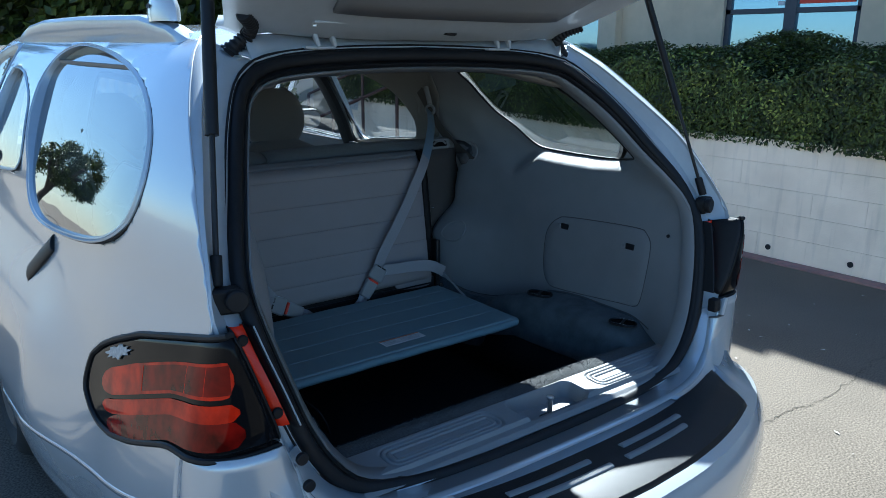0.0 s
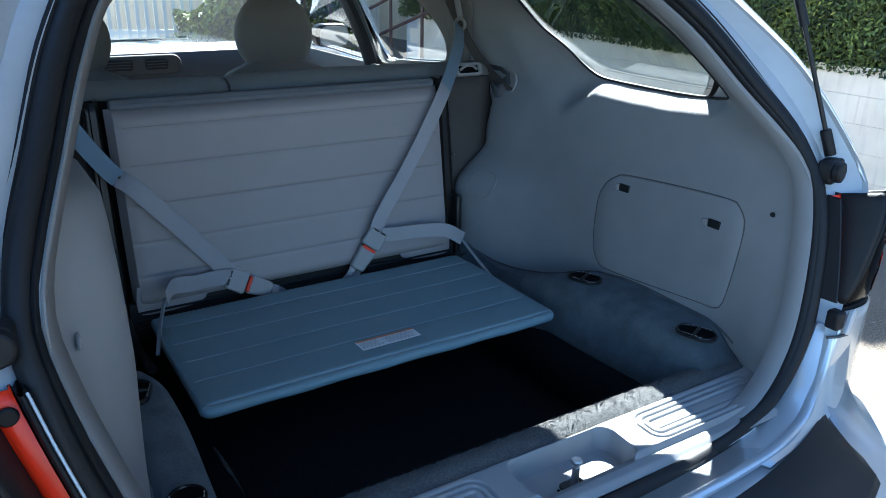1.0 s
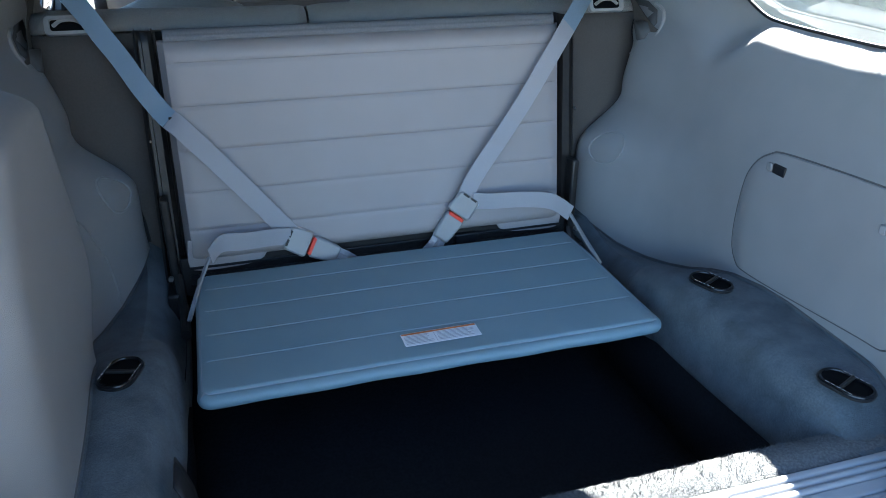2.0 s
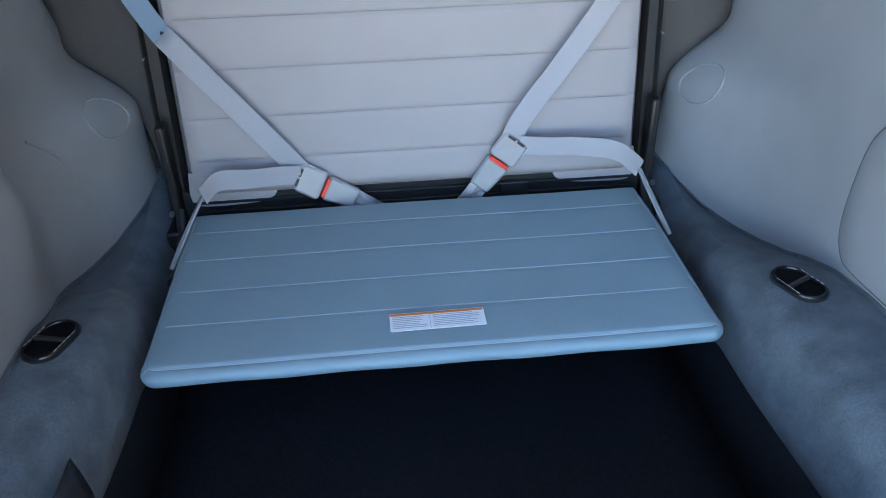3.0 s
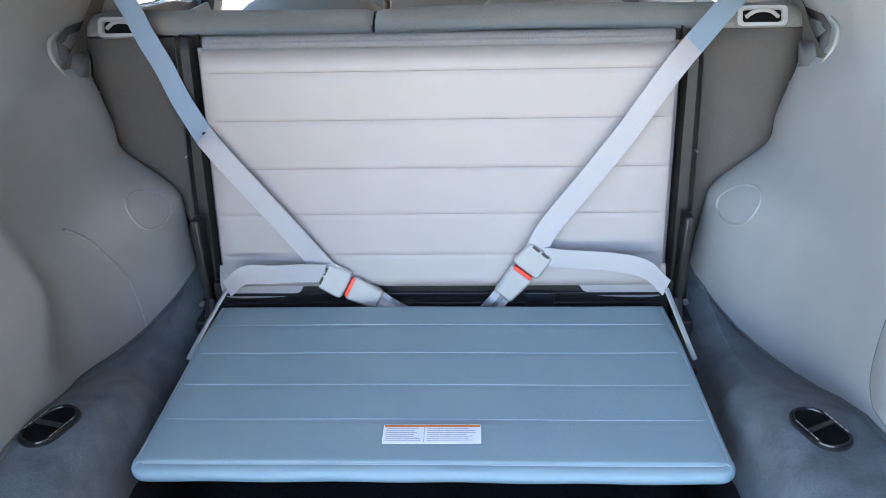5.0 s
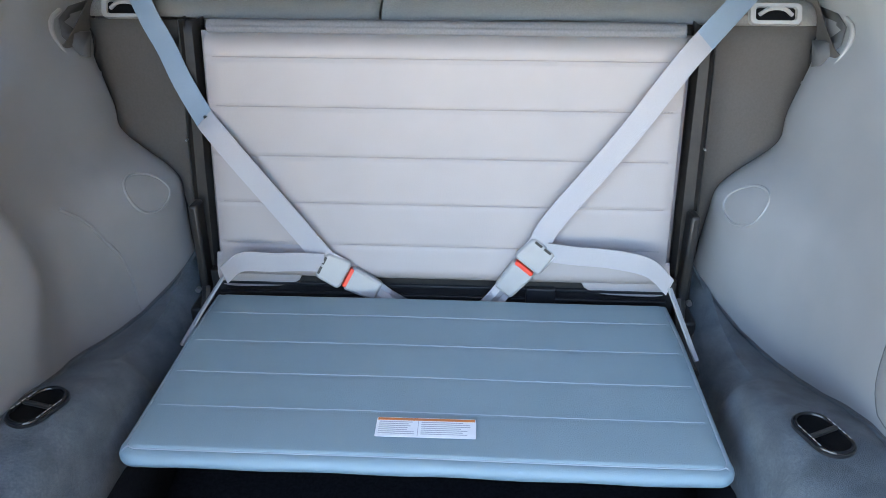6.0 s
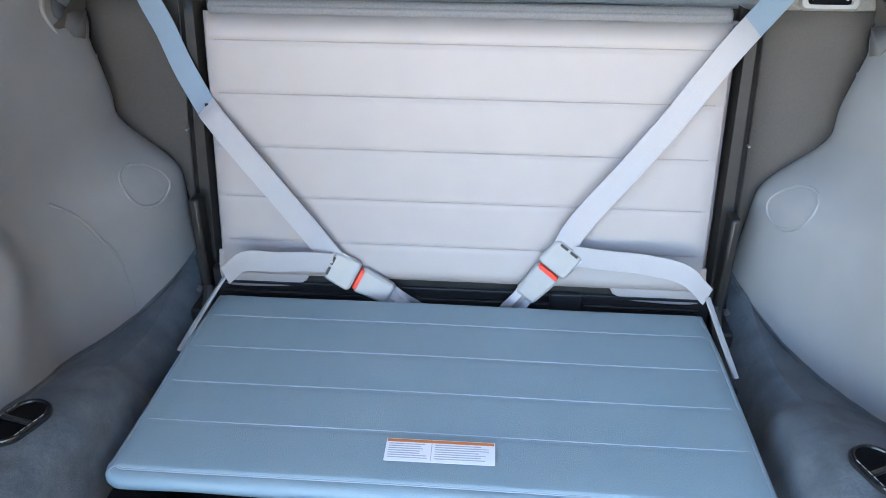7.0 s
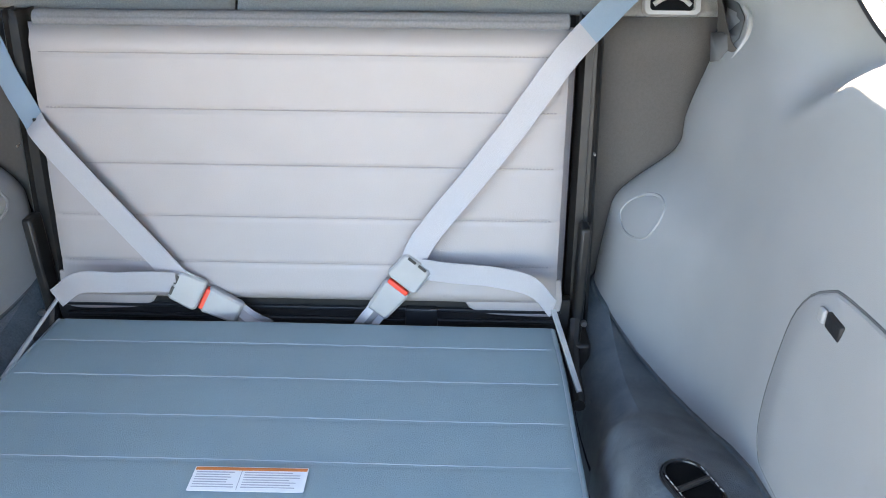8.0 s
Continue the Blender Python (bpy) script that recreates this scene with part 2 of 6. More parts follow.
def loft(curves, close_u=False, close_v=False):
    """A skin over curves of equally many points."""
    n = len(curves[0])
    verts = [tuple(map(float, q)) for c in curves for q in c]
    faces = []
    m = len(curves)
    for i in range(m if close_v else m - 1):
        j = (i + 1) % m
        for k in range(n if close_u else n - 1):
            l = (k + 1) % n
            faces.append((i * n + k, i * n + l, j * n + l, j * n + k))
    return verts, faces


def sweep(path, ring, side=None, closed=False, caps=True):
    """A ring of (a, b) offsets carried along a path; a lies along side (a vector or one per point), b across it."""
    path = np.array(path, float)
    n = len(path)
    curves = []
    last = np.array((0.0, 0.0, 1.0))
    for i in range(n):
        if closed:
            t = path[(i + 1) % n] - path[i - 1]
        else:
            t = path[min(i + 1, n - 1)] - path[max(i - 1, 0)]
        t = t / (np.linalg.norm(t) + 1e-9)
        if side is None:
            s = last - t * last.dot(t)
            if np.linalg.norm(s) < 1e-3:
                s = np.cross(t, (1, 0, 0))
        else:
            s = np.array(side[i] if np.ndim(side) == 2 else side, float)
            s = s - t * s.dot(t)
        s /= np.linalg.norm(s) + 1e-9
        last = s
        u = np.cross(t, s)
        curves.append([path[i] + a * s + b * u for a, b in ring])
    v, f = loft(curves, close_u=True, close_v=closed)
    if caps and not closed:
        k = len(ring)
        f += [tuple(range(k)), tuple((n - 1) * k + q for q in range(k))]
    return v, f


def circle(r, n=10, ry=None):
    return [(r * math.cos(2 * math.pi * i / n), (ry or r) * math.sin(2 * math.pi * i / n)) for i in range(n)]


def tube(path, r, n=10, closed=False, ry=None, side=None):
    return sweep(path, circle(r, n, ry), side, closed)


def strap(path, side, width=0.047, thick=0.0016):
    """Flat webbing along a path; side is the direction across it, one vector or one per point."""
    w, h = width / 2, thick / 2
    return sweep(path, [(-w, -h), (-w * 0.5, -h * 1.1), (w * 0.5, -h * 1.1), (w, -h), (w, h), (w * 0.5, h * 1.1), (-w * 0.5, h * 1.1), (-w, h)], side)


def box(x0, x1, y0, y1, z0, z1):
    v = [(x, y, z) for x in (x0, x1) for y in (y0, y1) for z in (z0, z1)]
    return v, [(0, 1, 3, 2), (4, 6, 7, 5), (0, 4, 5, 1), (2, 3, 7, 6), (0, 2, 6, 4), (1, 5, 7, 3)]


def moved(geo, m):
    return [tuple(m @ Vector(v)) for v in geo[0]], geo[1]


def joined(*geos):
    v, f = [], []
    for g in geos:
        k = len(v)
        v += list(g[0])
        f += [tuple(i + k for i in q) for q in g[1]]
    return v, f


def slab(outline, depth, m=None):
    """A flat plate: an outline of (a, b), with depth along the third axis, laid by the matrix m."""
    n = len(outline)
    v = [(a, b, 0) for a, b in outline] + [(a, b, depth) for a, b in outline]
    f = [tuple(range(n)), tuple(range(2 * n - 1, n - 1, -1))] + [(i, (i + 1) % n, n + (i + 1) % n, n + i) for i in range(n)]
    g = (v, f)
    return moved(g, m) if m is not None else g


def rounded(w, h, r, n=4):
    """A rounded rectangle's outline, centred."""
    out = []
    for cx, cy, a in ((w / 2 - r, h / 2 - r, 0), (-w / 2 + r, h / 2 - r, 90), (-w / 2 + r, -h / 2 + r, 180), (w / 2 - r, -h / 2 + r, 270)):
        for i in range(n + 1):
            b = radians(a + 90 * i / n)
            out.append((cx + r * math.cos(b), cy + r * math.sin(b)))
    return out


def step(a, b, x):
    u = min(1.0, max(0.0, (x - a) / (b - a)))
    return u * u * (3 - 2 * u)


def inside(p, poly):
    x, y = p
    hit = False
    for (x0, y0), (x1, y1) in zip(poly, np.roll(poly, -1, axis=0)):
        if (y0 > y) != (y1 > y) and x < (x1 - x0) * (y - y0) / (y1 - y0) + x0:
            hit = not hit
    return hit


def sheet(ys, zs, xf, holes=(), zmap=None):
    """The surface x = xf(y, z) over a grid, with openings whose outlines are lists of (y, z)."""
    ny, nz = len(ys), len(zs)
    pts = np.array([[(y, zmap(y, z) if zmap else z) for z in zs] for y in ys], float)
    dead = np.zeros((ny, nz), bool)
    for hole in holes:
        hole = np.array(hole, float)
        lo, hi = hole.min(0), hole.max(0)
        for i in range(ny):
            for j in range(nz):
                y, z = pts[i, j]
                if lo[0] <= y <= hi[0] and lo[1] <= z <= hi[1] and inside((y, z), hole):
                    dead[i, j] = True
    faces = []
    edge = set()
    for i in range(ny - 1):
        for j in range(nz - 1):
            q = [(i, j), (i + 1, j), (i + 1, j + 1), (i, j + 1)]
            k = [dead[a] for a in q]
            if all(k):
                continue
            if any(k):
                edge.update(a for a, d in zip(q, k) if d)
            faces.append([a[0] * nz + a[1] for a in q])
    for a in edge:
        best = None
        for hole in holes:
            h = np.array(hole, float)
            near = np.argmin(((h - pts[a]) ** 2).sum(1))
            d = ((h[near] - pts[a]) ** 2).sum()
            if best is None or d < best[0]:
                best = (d, h[near])
        if best is not None and best[0] < 0.01:
            pts[a] = best[1]
    verts = [(xf(y, z), y, z) for row in pts for y, z in row]
    used = sorted({i for f in faces for i in f})
    back = {u: k for k, u in enumerate(used)}
    return [verts[u] for u in used], [tuple(back[i] for i in f) for f in faces]


# ---- the car's shape ----
EDGE = [(0.905, -1.17, 0.98), (0.885, -1.138, 1.058), (0.872, -1.083, 1.153), (0.845, -1.003, 1.26), (0.816, -0.937, 1.335),
        (0.76, -0.805, 1.448), (0.701, -0.697, 1.54), (0.644, -0.60, 1.606)]
BODY_Z = [0.18, 0.30, 0.50, 0.75, 0.95, 1.058, 1.153, 1.26, 1.335, 1.448, 1.54, 1.606, 1.655]
BODY_X = [0.90, 0.965, 0.985, 0.950, 0.915, 0.885, 0.872, 0.845, 0.816, 0.76, 0.70, 0.644, 0.55]
REAR_Z = [0.2, 0.62, 0.80, 0.98, 1.058, 1.153, 1.26, 1.335, 1.448, 1.54, 1.606, 1.66]
REAR_Y = [-1.07, -1.07, -1.07, -1.08, -1.138, -1.083, -1.003, -0.937, -0.805, -0.697, -0.60, -0.50]

FINE_Z = np.linspace(0.1, 1.75, 331)
FINE_X = np.array([np.average(np.interp(z + np.linspace(-0.09, 0.09, 37), BODY_Z, BODY_X), weights=np.exp(-(np.linspace(-0.09, 0.09, 37) / 0.04) ** 2)) for z in FINE_Z])


def body_x(y, z):
    x = float(np.interp(z, FINE_Z, FINE_X)) + 0.04 * step(-1.3, -0.5, y)
    x += 0.072 * step(-0.62, 0.02, y) * step(1.0, 0.70, z) * (1 - 0.4 * step(0.42, 0.15, z))
    return x - 0.06 * step(1.9, 3.4, y) - 0.008 * math.exp(-((z - 0.36) / 0.012) ** 2)


def rear_y(z):
    return float(np.interp(z, REAR_Z, REAR_Y))


INNER_Z = [0.70, 0.79, 0.946, 1.068, 1.129, 1.19, 1.26, 1.376, 1.466, 1.51]
INNER_X = [0.637, 0.688, 0.739, 0.768, 0.764, 0.74, 0.706, 0.65, 0.588, 0.50]
INNER_Y = [-1.164, -1.149, -1.115, -1.074, -1.038, -0.983, -0.911, -0.804, -0.70, -0.665]


def to_ring(y, z):
    """The half width of the opening's inner ring, and how near the ring a place is."""
    return float(np.interp(z, INNER_Z, INNER_X)) + 0.004, step(0.25, 0.0, y - float(np.interp(z, INNER_Z, INNER_Y)))


def trim_x(y, z):
    """Half the width between the cargo side panels; above the belt line it lies close to the glass."""
    x = float(np.interp(z, [0.3, 0.6, 0.69, 0.93, 1.10, 1.15], [0.70, 0.705, 0.712, 0.742, 0.785, 0.800]))
    x -= 0.14 * step(-0.36, 0.30, y) * (1 - step(0.80, 0.95, z))
    x -= 0.02 * step(-0.30, 0.10, y) * step(0.9, 1.0, z) * (1 - step(1.1, 1.2, z))
    x -= 0.016 * step(-0.15, 0.08, y) * (1 - step(1.02, 1.18, z))
    x += 0.045 * min(1.2, max(0.0, y - 0.095) / 0.05) ** 2 * (1 - step(1.0, 1.15, z))
    ledge = float(np.interp(y, [-0.80, -0.735, -0.60, -0.42, -0.30, -0.25, -0.20, -0.135, -0.04, 0.03, 0.08, 0.13], [1.222, 1.203, 1.194, 1.194, 1.198, 1.210, 1.236, 1.280, 1.332, 1.392, 1.452, 1.496]))
    deep = 0.040 + 0.15 * step(-0.325, -0.165, y)
    up = min(1.0, max(0.0, (z - ledge + deep) / (deep - 0.003)))
    soft_end = step(-0.33, -0.22, y)
    up = up * (1 - soft_end) + up * up * (3 - 2 * up) * soft_end
    x += (body_x(y, z) - 0.034 - x) * up
    return x + (to_ring(y, z)[0] - x) * to_ring(y, z)[1]


def trim_left_x(y, z):
    """The same on the other side, where a tall rounded locker stands inwards."""
    x = trim_x(y, z)
    lean = 0.40 * max(0.0, z - 0.85)
    firm = 0.05 * step(0.68, 0.86, z)
    w = step(-0.23 - firm - lean, -0.47 + firm - lean, y) * (1 - step(1.165, 1.285, z)) * step(-1.10, -0.86, y)
    x += (0.653 - 0.006 * step(0.72, 0.95, z) - x) * w
    x += 0.014 * (1 - step(0.66, 0.82, z)) * step(-0.75, -0.45, y)
    return x + (to_ring(y, z)[0] - x) * to_ring(y, z)[1]


OPENING = [(0, -1.236, 0.595), (0.2, -1.232, 0.595), (0.4, -1.215, 0.597), (0.54, -1.19, 0.610), (0.632, -1.176, 0.640), (0.690, -1.170, 0.690),
           (0.74, -1.158, 0.781), (0.789, -1.121, 0.939), (0.805, -1.088, 1.027), (0.811, -1.043, 1.096), (0.794, -0.99, 1.186),
           (0.757, -0.917, 1.276), (0.70, -0.808, 1.403), (0.632, -0.709, 1.504), (0.562, -0.667, 1.554), (0.45, -0.635, 1.577),
           (0.25, -0.62, 1.59), (0, -0.615, 1.595)]
INNER = [(0, -1.205, 0.622), (0.3, -1.20, 0.624), (0.48, -1.187, 0.632), (0.58, -1.172, 0.655), (0.637, -1.164, 0.70), (0.688, -1.149, 0.79),
         (0.739, -1.115, 0.946), (0.768, -1.074, 1.068), (0.764, -1.038, 1.129), (0.74, -0.983, 1.19), (0.706, -0.911, 1.26),
         (0.65, -0.804, 1.376), (0.588, -0.70, 1.466), (0.5, -0.665, 1.51), (0.3, -0.645, 1.528), (0, -0.64, 1.535)]


def round_trip(half):
    """A closed curve from its right half."""
    h = np.array(half, float)
    return spline(np.vstack([h, (h * (-1, 1, 1))[::-1][1:-1]]), 128, closed=True)


QUARTER_WINDOW = spline([(0.60, 1.597), (0.76, 1.52), (0.62, 1.348), (0.40, 1.12), (0.169, 1.058), (-0.098, 1.068), (-0.349, 1.092), (-0.56, 1.113),
                         (-0.725, 1.166), (-0.775, 1.270), (-0.745, 1.366), (-0.63, 1.448), (-0.437, 1.505), (-0.162, 1.553), (0.118, 1.58)], 120, closed=True)
DOOR_WINDOW_BACK = spline([(1.205, 1.095), (1.0, 1.115), (0.84, 1.127), (0.66, 1.145), (0.605, 1.17), (0.60, 1.25), (0.67, 1.345), (0.75, 1.400), (0.92, 1.455), (1.08, 1.488), (1.25, 1.495), (1.29, 1.46), (1.275, 1.28)], 90, closed=True)
FRONT_DOOR_WINDOW = spline([(1.30, 1.09), (1.38, 1.35), (1.45, 1.57), (1.75, 1.56), (2.05, 1.42), (2.40, 1.16), (2.38, 1.09), (1.9, 1.08)], 90, closed=True)
for _ in range(8):
    QUARTER_WINDOW = (np.roll(QUARTER_WINDOW, 3, 0) + np.roll(QUARTER_WINDOW, 1, 0) + QUARTER_WINDOW + np.roll(QUARTER_WINDOW, -1, 0) + np.roll(QUARTER_WINDOW, -3, 0)) / 5
# opening in the cargo side trim, front tip cut short to block sun on the cushion
TRIM_WINDOW = spline([(0.12, 1.497), (0.075, 1.452), (0.025, 1.392), (-0.04, 1.332), (-0.135, 1.280), (-0.20, 1.236), (-0.25, 1.210), (-0.30, 1.198), (-0.42, 1.194), (-0.60, 1.194), (-0.73, 1.203), (-0.786, 1.222), (-0.735, 1.264), (-0.675, 1.303), (-0.585, 1.363),
                      (-0.475, 1.436), (-0.39, 1.482), (-0.28, 1.500), (-0.03, 1.507), (0.09, 1.507)], 170, closed=True)


def pane_x(y, z):
    """Side windows are flatter than the body round them."""
    line = body_x(y, 1.07) + (body_x(y, 1.50) - body_x(y, 1.07)) * (z - 1.07) / 0.43
    return body_x(y, z) + 0.8 * min(0.0, line - body_x(y, z)) + 0.09 * (1.25 - z) + 0.012


car = thing("station_wagon", (0, 0.6, 0), "silver-white station wagon with its tailgate open, parked on asphalt", "car")

for s in (-1, 1):
    ys = np.r_[np.linspace(-1.2, 0.95, 87), np.linspace(1.0, 3.3, 47)]
    zs = np.linspace(0.2, 1.622, 66)
    lamp = spline([(-1.30, 1.070), (-1.16, 1.050), (-0.967, 1.005), (-0.82, 0.968), (-0.68, 0.916), (-0.54, 0.842), (-0.502, 0.755), (-0.52, 0.712), (-0.58, 0.684), (-0.68, 0.676), (-0.82, 0.705), (-1.01, 0.776), (-1.17, 0.805), (-1.30, 0.81)], 70, closed=True)
    front_cut = spline([(1.78, 1.75), (1.78, 1.62), (2.05, 1.45), (2.35, 1.26), (2.62, 1.085), (2.9, 1.03), (3.3, 0.96), (3.6, 0.93), (3.6, 1.3), (3.6, 1.75), (2.7, 1.75)], 120, closed=True)
    wheel = [(0.70 + 0.37 * math.cos(a), 0.29 + 0.37 * math.sin(a)) for a in np.linspace(0, 2 * math.pi, 60)]
    holes = [QUARTER_WINDOW, lamp.mean(0) + (lamp - lamp.mean(0)) * (0.97, 0.90), DOOR_WINDOW_BACK, FRONT_DOOR_WINDOW, wheel, front_cut]
    ys[0] = -1.22
    v, f = sheet(ys, zs, body_x, holes)
    # the trailing edge follows the tailgate opening
    v = [(x, max(y, rear_y(z)), z) for x, y, z in v]
    v = [(s * (body_x(y, z) if y <= rear_y(z) + 1e-6 else x), y, z) for x, y, z in v]
    part("quarter_panel", (v, f), PAINT, car, "silver-white painted body side", solid=0.006)
    for name, hole, mat in (("quarter_glass", QUARTER_WINDOW, DARK_GLASS), ("door_glass", DOOR_WINDOW_BACK, DOOR_GLASS), ("front_door_glass", FRONT_DOOR_WINDOW, DOOR_GLASS)):
        c = hole.mean(0)
        rings = [[(s * (pane_x(*(c + (q - c) * k)) - 0.006), *(c + (q - c) * k)) for q in hole] for k in (1.0, 0.8, 0.6, 0.4, 0.2, 0.02)]
        pane = part(name, loft(rings, close_u=True), mat, car, "tinted curved side window")
        pane.visible_shadow = False

        def seal_rings(steps):
            def out_x(y, z, d):
                return pane_x(y, z) - 0.009 if d < -0.01 else max(body_x(y, z), pane_x(y, z)) + d
            return loft([[(s * out_x(*(c + (q - c) * k), d), *(c + (q - c) * k)) for q in hole] for k, d in steps], close_u=True)
        part("window_seal", seal_rings(((1.036, -0.006), (1.030, 0.002), (1.024, 0.004), (1.018, 0.003), (0.999, -0.020))), RUBBER, pane, "black rubber window seal")
        part("window_moulding", seal_rings(((1.022, -0.004), (1.019, 0.007), (1.006, 0.009), (0.996, 0.004), (0.992, 0.006), (0.980, 0.006), (0.975, -0.001), (0.973, -0.012))), RAIL_GREY, pane, "blue-grey window moulding")

# line of the bumper cover along the flank
for s in (-1, 1):
    line = spline([(0.34, 0.435), (0.0, 0.468), (-0.28, 0.500), (-0.67, 0.545), (-0.90, 0.600), (-1.06, 0.665)], 60)
    part("flank_crease", tube([(s * (body_x(y, z) + 0.0005), y, z) for y, z in line], 0.0055, 8), PAINT, car, "painted crease of the bumper cover")
    part("flank_joint", tube([(s * (body_x(y, z - 0.009) + 0.0005), y, z - 0.009) for y, z in line], 0.0032, 6), GROOVE, car, "dark joint under the crease")

# rear wall panels of the body under the opening and beside it
outer = round_trip(OPENING)
inner = round_trip(INNER)

seal_path = outer * 0.62 + inner * 0.38
seal_path[:, 2] -= [0.014 * step(0.70, 0.62, p[2]) for p in seal_path]
# along the sill the trim lies lower than the plate
inner = inner - [(0, 0, 0.018 * step(0.70, 0.63, p[2])) for p in inner]
part("weatherstrip", tube(seal_path, 0.0175, 12, closed=True), RUBBER, car, "black rubber tailgate seal")
part("opening_lip", loft([outer + (outer - inner) * 0.12, outer * 0.5 + inner * 0.5 + (0, 0.012, 0)], close_u=True), RUBBER, car, "black seal base", solid=0.004)
part("inner_trim_ring", loft([inner * 0.98 + (0, 0.014, 0.02), inner + (0, 0.0, 0.0), outer * 0.08 + inner * 0.92 + (0, 0.006, 0)], close_u=True), TRIM, car, "grey plastic opening trim", solid=0.004)
part("seal_lip", loft([outer * 0.06 + inner * 0.94 + (0, 0.004, 0), outer * 0.22 + inner * 0.78 + (0, -0.008, 0), outer * 0.45 + inner * 0.55 + (0, 0.006, 0)], close_u=True), RUBBER, car, "black inner seal lip", solid=0.004)

half_open = spline(OPENING[5:15], 40)
edge_curve = spline([(0.74, -1.205, 0.66), (0.775, -1.195, 0.78), (0.83, -1.165, 0.93)] + EDGE[1:], 40)
for s in (-1, 1):
    a = half_open * (s, 1, 1)
    b = edge_curve * (s, 1, 1)
    mid = (a + b) / 2 + (0, 0.028, 0)
    part("pillar_jamb", loft([a, mid, b + (0, 0.012, 0), b, [(s * (body_x(rear_y(q[2]), q[2]) + 0.002), rear_y(q[2]) + 0.004, q[2]) for q in b]]), PAINT_JAMB, car, "grey-white painted door jamb", solid=0.004)

roof = []
for y in np.linspace(-0.60, 1.55, 26):
    zr = 1.60 + 0.075 * step(-0.62, -0.2, y) - 0.02 * step(0.9, 1.6, y)
    roof.append([(x, y + 0.0, zr - 0.07 * (abs(x) / 0.66) ** 2.2) for x in np.linspace(-0.66, 0.66, 27)])
part("roof", loft(roof), PAINT, car, "silver-white painted roof", solid=0.006)
head = []
for y in np.linspace(-0.62, 1.7, 24):
    zr = 1.535 + 0.045 * step(-0.62, -0.1, y) - 0.06 * step(1.2, 1.75, y)
    head.append([(x, y, zr - 0.075 * (abs(x) / 0.64) ** 2.5) for x in np.linspace(-0.64, 0.64, 21)])
part("headliner", loft(head), HEADLINER, car, "beige cloth headliner", solid=0.006)
lintel = spline(OPENING[14:], 12)
lt = np.vstack([lintel, (lintel * (-1, 1, 1))[::-1][1:]])
part("hinge_panel", loft([lt + (0, 0.006, 0.004), lt + (0, 0.022, 0.014), [(p[0] * 1.02, p[1] + 0.036, 1.630 - 0.012 * abs(p[0] / 0.56) ** 4) for p in lt]]), PAINT_JAMB, car, "painted panel between header and tailgate", solid=0.004)
part("opening_header", loft([lt, lt + (0, 0.03, 0.012), [(p[0] * 1.12, p[1] + 0.05, p[2] + 0.03) for p in lt]]), PAINT_JAMB, car, "grey-white painted header above the opening", solid=0.004)

for s in (-1, 1):
    rail_rows = []
    for y in np.linspace(-0.56, 1.62, 50):
        zt = float(np.interp(y, [-0.56, -0.47, -0.38, -0.15, 0.5, 1.1, 1.4, 1.55, 1.62], [1.602, 1.622, 1.645, 1.674, 1.686, 1.686, 1.668, 1.642, 1.62]))
        zb = 1.57 + 0.03 * step(-0.56, -0.2, y)
        rail_rows.append([(s * 0.685, y, zb), (s * 0.682, y, zt - 0.012), (s * 0.674, y, zt - 0.002), (s * 0.655, y, zt + 0.002), (s * 0.632, y, zt - 0.002), (s * 0.624, y, zt - 0.014), (s * 0.62, y, zb)])
    rail = part("roof_rail", loft(rail_rows), RAIL_GREY, car, "blue-grey roof rail", solid=0.003)
    foot = [[(s * (0.655 + w * math.cos(a)), -0.30 + l * math.sin(a), z) for a in np.linspace(0, 2 * math.pi, 20, endpoint=False)] for w, l, z in ((0.030, 0.105, 1.655), (0.032, 0.10, 1.688), (0.028, 0.085, 1.710), (0.015, 0.05, 1.722), (0.001, 0.002, 1.723))]
    ft = part("rail_foot", loft(foot, close_u=True), PAINT, rail, "white crossbar end cap")
    part("cap_mark", moved(slab(rounded(0.010, 0.030, 0.004), 0.002), pose(s * 0.687, -0.28, 1.695, 0, s * 78, 0)), RUBBER, ft, "dark mark on the cap")

# windscreen, bonnet and scuttle
ws = []
for k in np.linspace(0, 1, 12):
    y, z = 2.42 - 0.86 * k, 1.06 + 0.48 * k
    ws.append([(x, y + 0.12 * (1 - (x / 0.74) ** 2) * (1 - 0.5 * k), z) for x in np.linspace(-0.74 + 0.10 * k, 0.74 - 0.10 * k, 17)])
screen = part("windscreen", loft(ws), GLASS, car, "clear raked windscreen")
screen.visible_shadow = False
hood = []
for y in np.linspace(2.40, 3.75, 14):
    hood.append([(x, y, 1.075 - 0.16 * ((y - 2.4) / 1.35) ** 1.6 - 0.06 * (abs(x) / 0.85) ** 3) for x in np.linspace(-0.85, 0.85, 19)])
part("bonnet", loft(hood), PAINT, car, "silver-white painted bonnet", solid=0.006)
